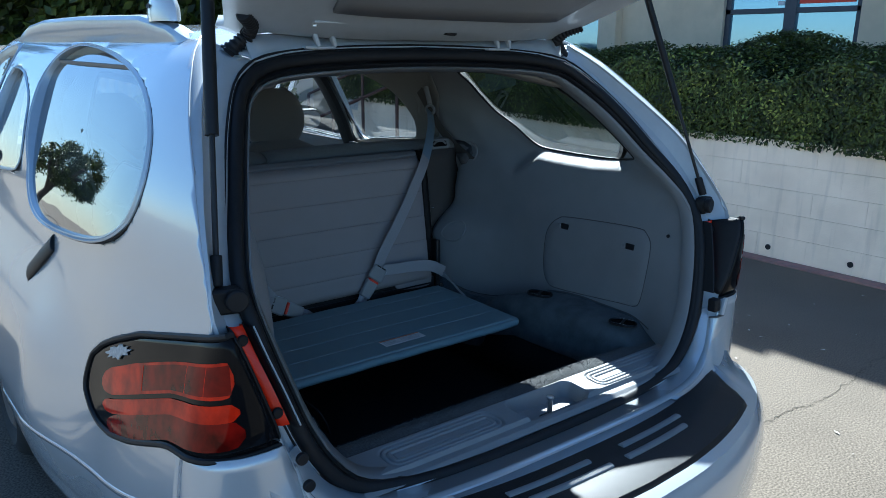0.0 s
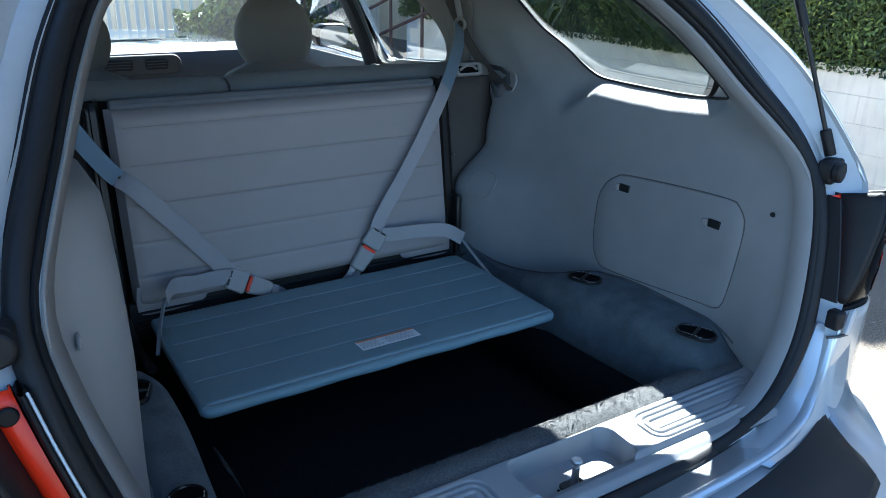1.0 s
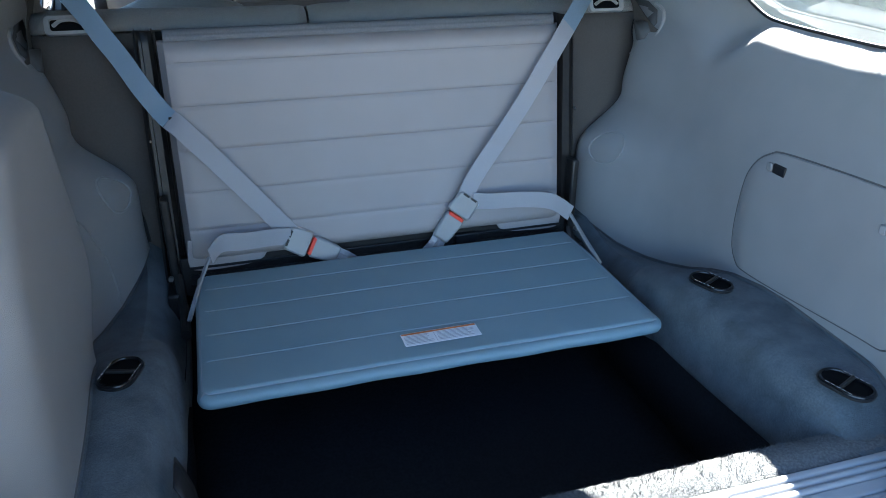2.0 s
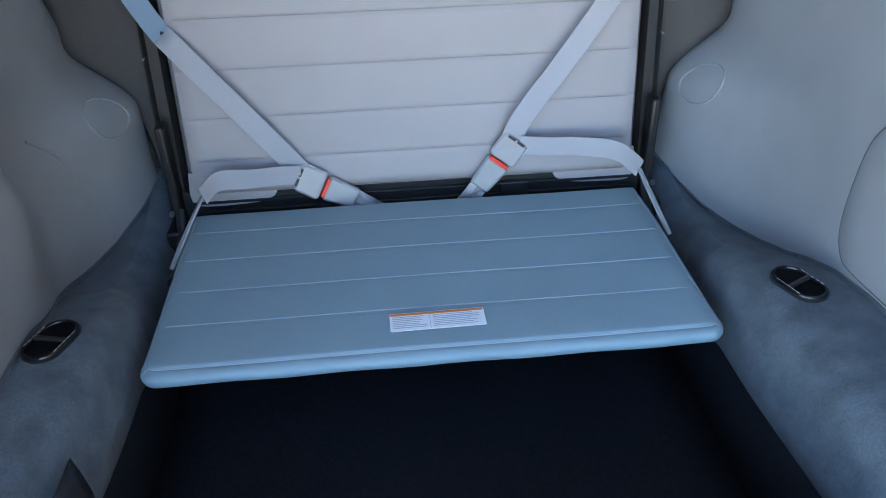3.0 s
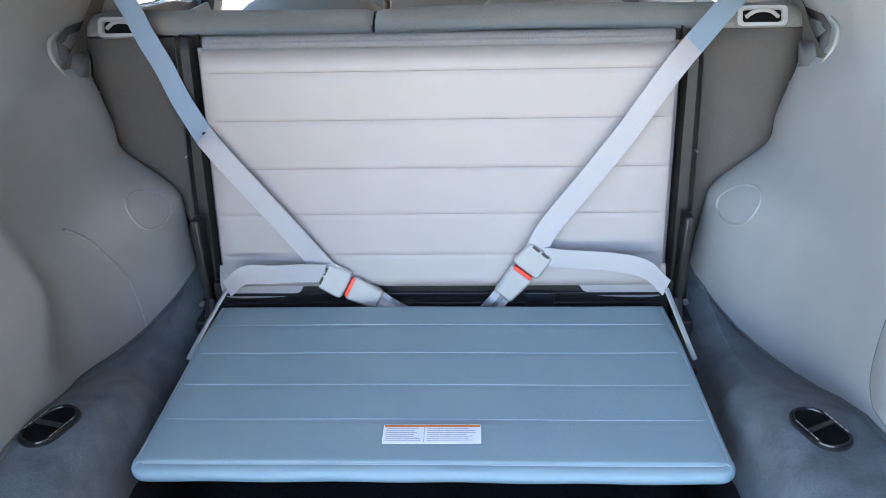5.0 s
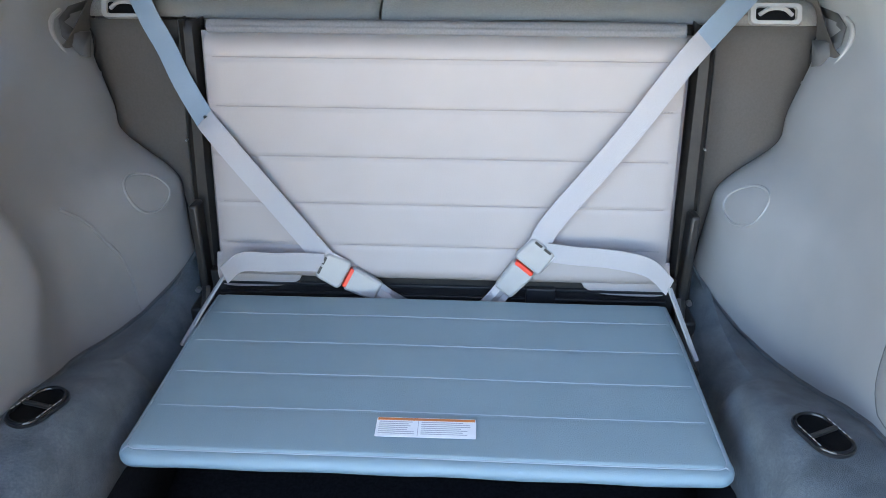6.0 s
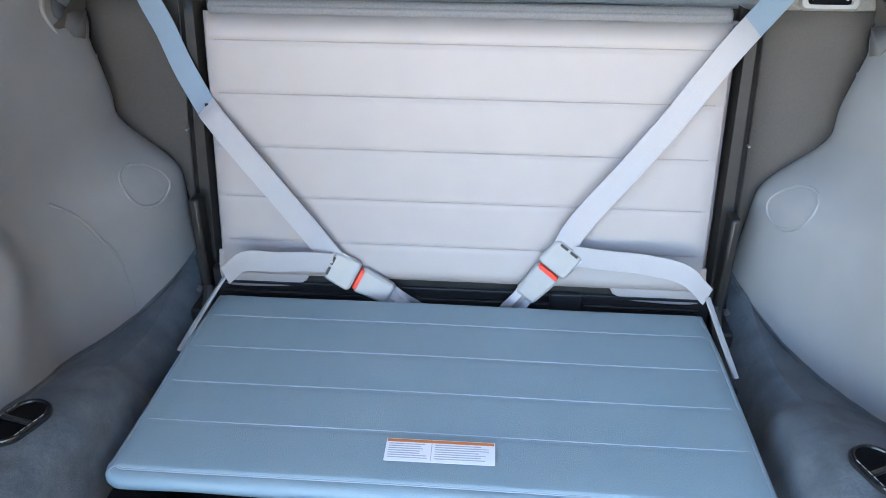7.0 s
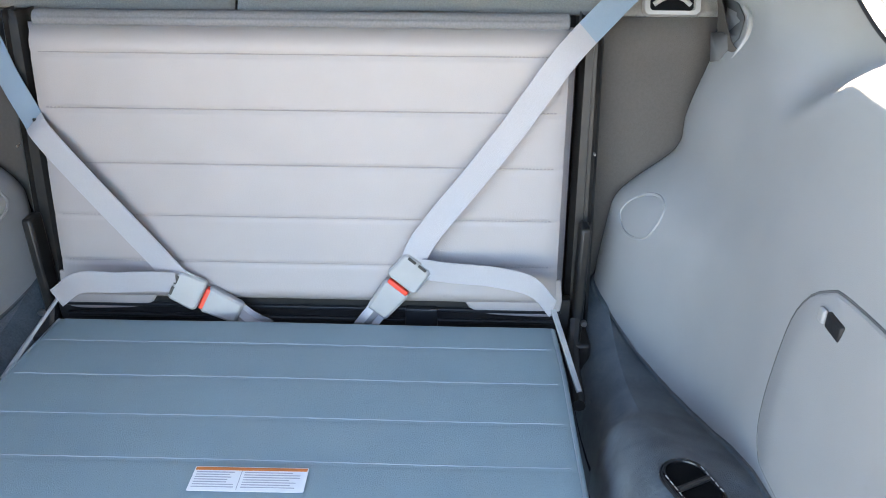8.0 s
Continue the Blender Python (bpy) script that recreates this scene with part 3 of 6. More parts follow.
for s in (-1, 1):
    ap = spline([(s * 0.80, 2.50, 1.06), (s * 0.745, 2.0, 1.34), (s * 0.66, 1.55, 1.55)], 16)
    part("windscreen_pillar", tube(ap, 0.038, 8, ry=0.026, side=(1, 0, 0)), CLOTH, car, "grey beige windscreen pillar trim")
    bp = spline([(s * 0.885, 1.20, 0.9), (s * 0.84, 1.25, 1.15), (s * 0.76, 1.34, 1.40), (s * 0.66, 1.40, 1.56)], 16)
    part("door_pillar", tube(bp, 0.055, 8, ry=0.028, side=(0, 1, 0)), BLACK_PLASTIC, car, "dark door pillar")
    wl = spline([(s * 0.34, 2.47, 1.095), (s * -0.2, 2.52, 1.10)], 8)
    part("wiper", tube(wl, 0.008, 6), RUBBER, car, "black wiper")
    mh = moved(slab(rounded(0.20, 0.13, 0.05), 0.09), pose(s * 1.02, 2.10, 1.13, 90, 0, 0))
    mirror_house = part("door_mirror", mh, BLACK_PLASTIC, car, "black door mirror", bevel=0.02)
    part("mirror_glass", moved(slab(rounded(0.17, 0.105, 0.04), 0.004), pose(s * 1.02, 2.004, 1.13, 90, 0, 0)), BRIGHT_STEEL, mirror_house, "mirror glass")
    hp = spline([(s * (body_x(0.15, 0.885) + 0.004), 0.15, 0.885), (s * (body_x(0.07, 0.945) + 0.010), 0.07, 0.945), (s * (body_x(-0.01, 1.010) + 0.004), -0.01, 1.010)], 12)
    part("door_handle", sweep(hp, circle(0.034, 12, 0.012), (0, 1, 0)), BLACK_PLASTIC, car, "black oval door handle", bevel=0.004)

# wheels
for s in (-1, 1):
    for wy in (0.70, 2.95):
        ringp = [(s * 0.955, wy + 0.24 * math.cos(a), 0.31 + 0.24 * math.sin(a)) for a in np.linspace(0, 2 * math.pi, 40, endpoint=False)]
        wheel_part = part("wheel", tube(ringp, 0.10, 12, closed=True, ry=0.07, side=(1, 0, 0)), TYRE, car, "black tyre")
        disc = []
        for r, d in ((0.0, 0.02), (0.05, 0.025), (0.10, 0.02), (0.16, 0.03), (0.19, 0.015), (0.21, -0.02)):
            disc.append([(s * (1.015 + d), wy + max(r, 0.002) * math.cos(a), 0.31 + max(r, 0.002) * math.sin(a)) for a in np.linspace(0, 2 * math.pi, 32, endpoint=False)])
        part("rim", loft(disc, close_u=True), BRIGHT_STEEL, wheel_part, "silver wheel rim", solid=0.005)

# bumper
BUMP_X = [0, 0.2, 0.4, 0.6, 0.74, 0.84, 0.91, 0.955, 0.965]
BUMP_Y = [-1.60, -1.59, -1.555, -1.49, -1.415, -1.33, -1.22, -1.05, -0.50]
half = spline(list(zip(BUMP_X, BUMP_Y)), 40)
plan = np.vstack([(half * (-1, 1))[::-1][:-1], half])
def bumper_ring(z, inset):
    out = []
    for x, y in plan:
        d = np.array((x, y + 0.6))
        k = 1 - inset / np.linalg.norm(d)
        out.append((x * k, -0.6 + (y + 0.6) * k, z))
    return out
rows_b = [bumper_ring(0.22, 0.06), bumper_ring(0.26, 0.02), bumper_ring(0.36, 0.004), bumper_ring(0.46, 0.0), bumper_ring(0.53, 0.008), bumper_ring(0.567, 0.030),
          bumper_ring(0.582, 0.07)]
top_in = []
for x, y in plan:
    yy = -1.236 + 0.045 * (abs(x) / 0.62) ** 2.5 if abs(x) < 0.70 else -1.176 + 0.0 * x
    top_in.append((max(-0.88, min(0.88, x)), max(yy, y + 0.05), 0.592 if abs(x) < 0.70 else 0.62))
part("bumper", loft(rows_b + [top_in]), PAINT, car, "silver-white painted bumper", solid=0.005)
for s in (-1, 1):
    # Black box added to plug a see-through gap at the bumper corner.
    part("corner_filler", box(min(s * 0.73, s * 0.86), max(s * 0.73, s * 0.86), -1.14, -1.05, 0.30, 0.64), RUBBER, car, "added black box plugging the gap behind the bumper")
pad_rows = []
for u in np.linspace(-1, 1, 41):
    x = 0.690 * u
    yo = float(np.interp(abs(x), half[:, 0], half[:, 1]))
    y0 = -1.348 + 0.098 * abs(u) ** 2.6
    cut = max(0.0, (abs(x) - 0.600) / 0.09)
    y1 = min(y0 - 0.01, yo + 0.055 + cut * 0.14)
    pad_rows.append([(x, y0 + 0.002, 0.588), (x, y0, 0.598), (x, y0 * 0.66 + y1 * 0.34, 0.600), (x, y0 * 0.3 + y1 * 0.7, 0.596), (x, y1 + 0.012, 0.588), (x, y1, 0.574)])
pad = part("step_pad", loft(pad_rows), BLACK_PLASTIC, car, "black textured bumper step pad", solid=0.006)
# Ribs get a paler grey than the pad, for sunlight on their tops.
for s in (-1, 1):
    for row in (0.0, 0.045):
        pts = []
        for x in np.linspace(0.03, 0.293, 14):
            yo = float(np.interp(x, half[:, 0], half[:, 1]))
            pts.append((s * (x + row * 0.7), -1.297 * 0.38 + (yo + 0.055) * 0.62 + row + 0.010, 0.602))
        part("pad_rib", tube(pts, 0.0105, 10, ry=0.006, side=(0, 1, 0)), TRIM, pad, "raised rib, grey for the sun on its top")
for s in (-1, 1):
    ga = spline([(s * 0.40, -1.219, 0.592), (s * 0.54, -1.195, 0.604), (s * 0.632, -1.182, 0.634), (s * 0.690, -1.176, 0.684), (s * 0.742, -1.166, 0.775)], 20)
    gb = spline([(s * 0.42, -1.31, 0.5955), (s * 0.60, -1.285, 0.596), (s * 0.73, -1.255, 0.606), (s * 0.80, -1.225, 0.65), (s * 0.835, -1.195, 0.75)], 20)
    part("corner_gutter", loft([ga, ga * 0.5 + gb * 0.5 - (0, 0, 0.004), gb]), PAINT, car, "silver-white painted gutter beside the seal", solid=0.003)
# raised edge of the bumper cover between the seal and the pad
ridge = spline([(0, -1.292, 0.5925), (0.25, -1.290, 0.5925), (0.40, -1.282, 0.593), (0.50, -1.272, 0.595), (0.61, -1.247, 0.602), (0.68, -1.222, 0.622), (0.725, -1.204, 0.655), (0.748, -1.195, 0.70), (0.762, -1.188, 0.745)], 44)
ridge = np.vstack([(ridge * (-1, 1, 1))[::-1][:-1], ridge])
part("bumper_ridge", tube(ridge, 0.013, 10, ry=0.007, side=(0, 1, 0)), PAINT, car, "raised painted edge of the bumper cover")
back_panel = [[(x, -1.236 + 0.045 * min(1.0, abs(x) / 0.62) ** 2.5, z) for x in np.linspace(-0.72, 0.72, 25)] for z in (0.35, 0.60)]
part("rear_panel", loft(back_panel), PAINT_JAMB, car, "painted rear panel", solid=0.004)

# lamps
for s in (-1, 1):
    top = lambda y: float(np.interp(y, [-1.20, -1.16, -0.967, -0.82, -0.68, -0.60, -0.54, -0.505], [1.062, 1.050, 1.002, 0.965, 0.913, 0.877, 0.838, 0.80]))
    low = lambda y: float(np.interp(y, [-1.20, -1.01, -0.82, -0.70, -0.62, -0.56, -0.53, -0.505], [0.802, 0.780, 0.712, 0.682, 0.676, 0.688, 0.708, 0.746]))
    inner_x = lambda z: 0.868 - 0.103 * (1.06 - z) / 0.30

    def corner_xy(u, z):
        """Plan of the rear corner at a height, from the body side (u = 0) round to the jamb (u = 1)."""
        a, b, c = (body_x(-1.07, z), -1.07), (body_x(-1.17, z) + 0.010, -1.225), (inner_x(z) + 0.006, -1.200)
        return tuple((1 - u) ** 2 * a[q] + 2 * u * (1 - u) * b[q] + u * u * c[q] for q in (0, 1))

    def lamp_at(v, k, off):
        """A place on the lamp: v runs from its front tip round the corner to the jamb, k from its lower to its upper edge."""
        if v < 0.72:
            y = -0.503 - 0.567 * v / 0.72
            z = low(y) + (top(y) - low(y)) * k
            return (s * (body_x(y, z) + off), y, z)
        u = (v - 0.72) / 0.28
        y = -1.07
        for _ in range(3):
            z = low(y) + (top(y) - low(y)) * k
            x, y = corner_xy(u, z)
        return (s * (x + off * (1 - u)), y - off * u + 0.02 * u * abs(2 * k - 1) ** 4, z)

    def lamp_face(v0, v1, k0, k1, off, n=34, m=11, ends=(0.0, 0.0)):
        def share(v, j):
            w = 1.0
            for d, e in ((v - v0, ends[0]), (v1 - v, ends[1])):
                if e:
                    w = min(w, 0.25 + 0.75 * math.sqrt(max(0.0, 1 - max(0.0, 1 - d / e) ** 2)))
            return 0.5 + (j / (m - 1) - 0.5) * w
        return loft([[lamp_at(v, k0 + (k1 - k0) * share(v, j) + 0.17 * (v - 0.62), off + 0.0004 * math.sin(math.pi * j / (m - 1)) ** 0.5 * min(1.0, min(v - v0, v1 - v) / 0.04) ** 0.5) for j in range(m)] for v in np.linspace(v0, v1, n)])
    lens = part("tail_lamp", loft([[lamp_at(v, k, 0.0022) for k in np.linspace(0, 1, 11)] for v in np.linspace(0, 1, 34)]), SMOKED_LENS, car, "smoked black tail lamp housing", solid=0.004)
    part("lower_lens", lamp_face(0.22, 0.930, 0.05, 0.300, 0.0066, ends=(0.16, 0.05)), DEEP_RED, lens, "deep red lens")
    part("lens_band", lamp_face(0.17, 0.925, 0.290, 0.440, 0.0070, ends=(0.08, 0.04)), RED_LENS, lens, "glossy red lens band")
    upper = part("upper_lens", lamp_face(0.15, 0.920, 0.485, 0.775, 0.0068, ends=(0.10, 0.04)), RED_LENS, lens, "glossy red lens")
    part("reflector_panel", lamp_face(0.46, 0.905, 0.515, 0.750, 0.0074), DEEP_RED, upper, "darker ribbed reflector panel")
    for v in (0.46, 0.72, 0.80):
        part("lens_line", tube([lamp_at(v, k + 0.17 * (v - 0.62), 0.0076) for k in np.linspace(0.515, 0.750, 7)], 0.0007, 5), RED_REFLECTOR, upper, "thin pale red line")
    if s < 0:
        patch = [(0.265 + 0.085 * r * math.cos(a), 0.865 + 0.075 * r * math.sin(a)) for a, r in zip(np.linspace(0, 2 * math.pi, 22, endpoint=False), (1.25, 0.8, 1.05, 0.7, 0.95, 1.0, 0.6, 0.9, 1.1, 0.8, 1.3, 1.0, 0.75, 1.1, 0.6, 0.95, 0.7, 1.15, 0.8, 0.65, 1.1, 0.85))]
        pc = (0.265, 0.865)
        part("chipped_patch", loft([[lamp_at(pc[0] + (v - pc[0]) * q, pc[1] + (k - pc[1]) * q, o) for v, k in patch] for q, o in ((1.0, 0.007), (0.96, 0.0095), (0.5, 0.0102), (0.02, 0.0102))], close_u=True), PEELED, lens, "peeling lacquer")
    part("lamp_rim", tube(spline([lamp_at(v, 1.0, 0.004) for v in np.linspace(1.0, 0.03, 22)] + [lamp_at(v, 0.0, 0.004) for v in np.linspace(0.0, 1.0, 22)], 110), 0.0075, 8), RUBBER, lens, "black lamp gasket")
    # painted corner under the lamp
    cp_rows = []
    for z in np.linspace(0.44, 0.805, 13):
        row = []
        for v in np.linspace(0.0, 1.0, 16):
            x, y = corner_xy(v, max(z, 0.66))
            zz = min(z, low(y) + 0.004)
            row.append((s * x, y, zz))
        cp_rows.append(row)
    part("corner_panel", loft(cp_rows), PAINT, car, "silver-white painted rear corner", solid=0.005)
    # strip of reflector on the jamb
    strip_in = spline([(s * 0.818, -1.100, 1.043), (s * 0.800, -1.125, 0.975), (s * 0.779, -1.150, 0.905), (s * 0.758, -1.172, 0.832)], 16)
    strip_out = spline([(s * 0.847, -1.100, 1.045), (s * 0.828, -1.118, 0.978), (s * 0.806, -1.138, 0.908), (s * 0.784, -1.160, 0.832)], 16)
    strip = part("reflector_strip", loft([[a + (0, 0.012, 0), a, a * 0.5 + b * 0.5 - (0, 0.003, 0), b] for a, b in zip(strip_in, strip_out)]), RED_REFLECTOR, car, "orange-red reflector strip", solid=0.003)
    part("lamp_return", loft([[lamp_at(1.0, k, 0.004), np.array(lamp_at(1.0, k, 0.0)) + (-s * 0.006, 0.004, 0), b - (0, 0.002, 0), b + (0, 0.02, 0)] for k, b in zip(np.linspace(1.0, 0.06, 16), strip_out)]), RUBBER, lens, "black inner side of the lamp", solid=0.003)
    seal_edge = sorted(half_open.tolist(), key=lambda p: p[2])
    zs_e = [p[2] for p in seal_edge]
    part("jamb_cover", loft([[(s * np.interp(a[2], zs_e, [p[0] for p in seal_edge]), np.interp(a[2], zs_e, [p[1] for p in seal_edge]) + 0.004, a[2]), a + (-s * 0.004, 0.004, 0), a + (0, 0.012, 0)] for a in strip_in]), RUBBER, car, "black cover beside the lamp", solid=0.003)
    part("jamb_lip", loft([[a + (-s * 0.016, 0.012, 0), a + (-s * 0.013, -0.024, 0), a + (-s * 0.010, -0.026, 0), a + (-s * 0.006, -0.020, 0), a + (-s * 0.004, 0.006, 0)] for a in strip_in]), RUBBER, car, "black rubber lip beside the reflector")
    if s < 0:
        part("lip_edge", tube([a + (-s * 0.017, -0.018, 0) for a in strip_in], 0.0022, 6), PAINT_JAMB, car, "pale painted edge of the lip")
    for k in (2, 13):
        p = (strip_in[k] + strip_out[k]) / 2
        part("rubber_plug", moved(slab(circle(0.0125, 14), 0.008), pose(p[0], p[1] - 0.002, p[2], 90)), RUBBER, strip, "black rubber plug", bevel=0.003)
    for z, x in ((0.768, 0.752), (0.700, 0.738)) if s < 0 else ():
        part("jamb_plug", moved(slab(circle(0.014, 12), 0.012), pose(s * x, -1.206, z, 90)), RUBBER, car, "black rubber plug in the jamb", bevel=0.003)
    if s > 0:
        # Black block stands in for the shade of a recess here.
        part("jamb_recess", box(0.742, 0.772, -1.212, -1.180, 0.768, 0.812), RUBBER, car, "black block for the dark recess under the lamp", bevel=0.006)
        part("jamb_tab", moved(slab(rounded(0.016, 0.058, 0.005), 0.010), pose(0.783, -1.210, 0.785, 90, 14, 0)), PAINT_JAMB, car, "pale painted tab under the lamp", bevel=0.002)
        part("jamb_step", tube([(0.735, -1.198, 0.752), (0.762, -1.207, 0.750), (0.790, -1.212, 0.752)], 0.0035, 8), GROOVE, car, "dark joint above the bumper cover")
    part("jamb_bracket", moved(slab(rounded(0.078, 0.054, 0.016), 0.036), pose(s * 0.835, -1.052, 1.092, 90, 0, s * 12)), RUBBER, car, "black rubber buffer", bevel=0.006)
    part("buffer_disc", moved(slab(circle(0.024, 24), 0.020), pose(s * 0.822, -1.088, 1.096, 90, 0, s * 12)), RUBBER, car, "round black buffer face", bevel=0.004)
    # struts
    low_p, high_p = Vector((s * 0.835, -1.055, 1.15)), Vector((s * 0.705, -0.83, 1.86))
    if s < 0:
        low_p, high_p = Vector((s * 0.842, -1.045, 1.145)), Vector((s * 0.715, -0.79, 1.90))
    d = high_p - low_p
    strut = part("gas_strut", tube([low_p + d * 0.355, low_p + d * 1.0], 0.0145 if s < 0 else 0.0110, 14), BLACK_PLASTIC, car, "black gas strut holding the tailgate")
    part("piston_rod", tube([low_p, low_p + d * 0.37], 0.0064 if s < 0 else 0.0052, 10), STEEL_DARK, strut, "dark steel piston rod")
    part("ball_socket", tube([low_p - d * 0.035, low_p + d * 0.045], 0.013, 10), RUBBER, strut, "black ball socket", bevel=0.003)
# open tailgate, seen from below
gate = []
for k in [-0.06] + list(np.linspace(0, 1, 16)):
    y, z = -0.625 - 1.0 * k, 1.628 + 0.50 * max(0.0, k) - 0.06 * k * k
    w = 0.60 + 0.22 * math.sin(min(1.0, max(0.0, k) * 1.3) * math.pi / 2)
    gate.append([(x * w, y + 0.05 * (1 - x * x) * (k - 0.5) + 0.03 * abs(x) ** 3, z + 0.03 * abs(x) ** 4 * (1 - k) - 0.018 * math.exp(-((abs(x) - 0.93) / 0.06) ** 2)) for x in np.linspace(-1, 1, 25)])
gate_part = part("tailgate", loft(gate), PAINT_JAMB, car, "open tailgate, silver-white painted inner side", solid=0.03)
part("tailgate_lining", loft([[(p[0] * 0.80, p[1] - 0.02, p[2] - 0.024) for p in g[3:-3]] for g in gate[3:-3]]), TRIM, gate_part, "grey inner lining", solid=0.01)
part("lining_hole", moved(slab([(a, b * 0.5) for a, b in circle(0.026, 18)], 0.006), pose(0.045, -0.685, 1.632, 25)), RUBBER, gate_part, "black oval plug")
for s in (-1, 1):
    hx = s * 0.322 - 0.035
    legs = [moved(slab([(-0.006, -0.034), (0.006, -0.034), (0.013, 0.030), (-0.013, 0.030)], 0.012), pose(hx + d, -0.640, 1.622, 68, 0, 90 + 12 * (d > 0) - 6)) for d in (-0.026, 0.026)]
    hinge = part("hinge", joined(*legs, box(hx - 0.058, hx + 0.058, -0.715, -0.640, 1.650, 1.658), box(hx - 0.046, hx + 0.046, -0.640, -0.585, 1.586, 1.594)), PAINT_JAMB, car, "painted tailgate hinge", bevel=0.003)
    part("hinge_pin", tube([(hx - 0.040, -0.650, 1.640), (hx + 0.040, -0.650, 1.640)], 0.007, 10), STEEL_DARK, hinge, "dark hinge pin")
    for d in (-0.042, 0.042):
        part("hinge_bolt", tube([(hx + d, -0.685, 1.642), (hx + d, -0.685, 1.652)], 0.009, 6), BRIGHT_STEEL, hinge, "bright bolt head", bevel=0.001)
    bl = spline([(s * 0.598, -0.605, 1.575), (s * 0.585, -0.615, 1.594), (s * 0.560, -0.625, 1.618), (s * 0.562, -0.655, 1.645), (s * 0.60, -0.70, 1.668)], 60)
    ribbed = []
    for q in range(60):
        r = 0.0165 + (0.0040 if q % 4 < 2 else 0.0) + 0.010 * max(0.0, 1 - q / 9)
        ribbed.append(r)
    v, f = sweep(bl, circle(1.0, 10))
    v = [tuple(np.array(bl[k // 10]) + (np.array(p) - np.array(bl[k // 10])) * ribbed[k // 10]) for k, p in enumerate(v)]
    part("cable_boot", (v, f), RUBBER, car, "black corrugated cable boot", angle=60)

# ---- cargo space ----
PANEL = spline([(-0.452, 0.865), (-0.464, 0.915), (-0.498, 0.950), (-0.56, 0.967), (-0.86, 0.984), (-0.918, 0.968), (-0.943, 0.915), (-0.935, 0.75), (-0.91, 0.715), (-0.86, 0.712), (-0.55, 0.690),
                (-0.49, 0.705), (-0.462, 0.76)], 80, closed=True)


def floor_line(y):
    """Height at which the side trim meets the carpet."""
    return float(np.interp(y, [-1.08, -1.00, -0.90, -0.68, -0.60, -0.50, -0.42, -0.35, -0.27, -0.20, -0.14, -0.08, 0.0, 0.06, 0.15, 0.3], [0.636, 0.662, 0.684, 0.690, 0.686, 0.670, 0.643, 0.612, 0.586, 0.572, 0.567, 0.571, 0.594, 0.615, 0.648, 0.69]))


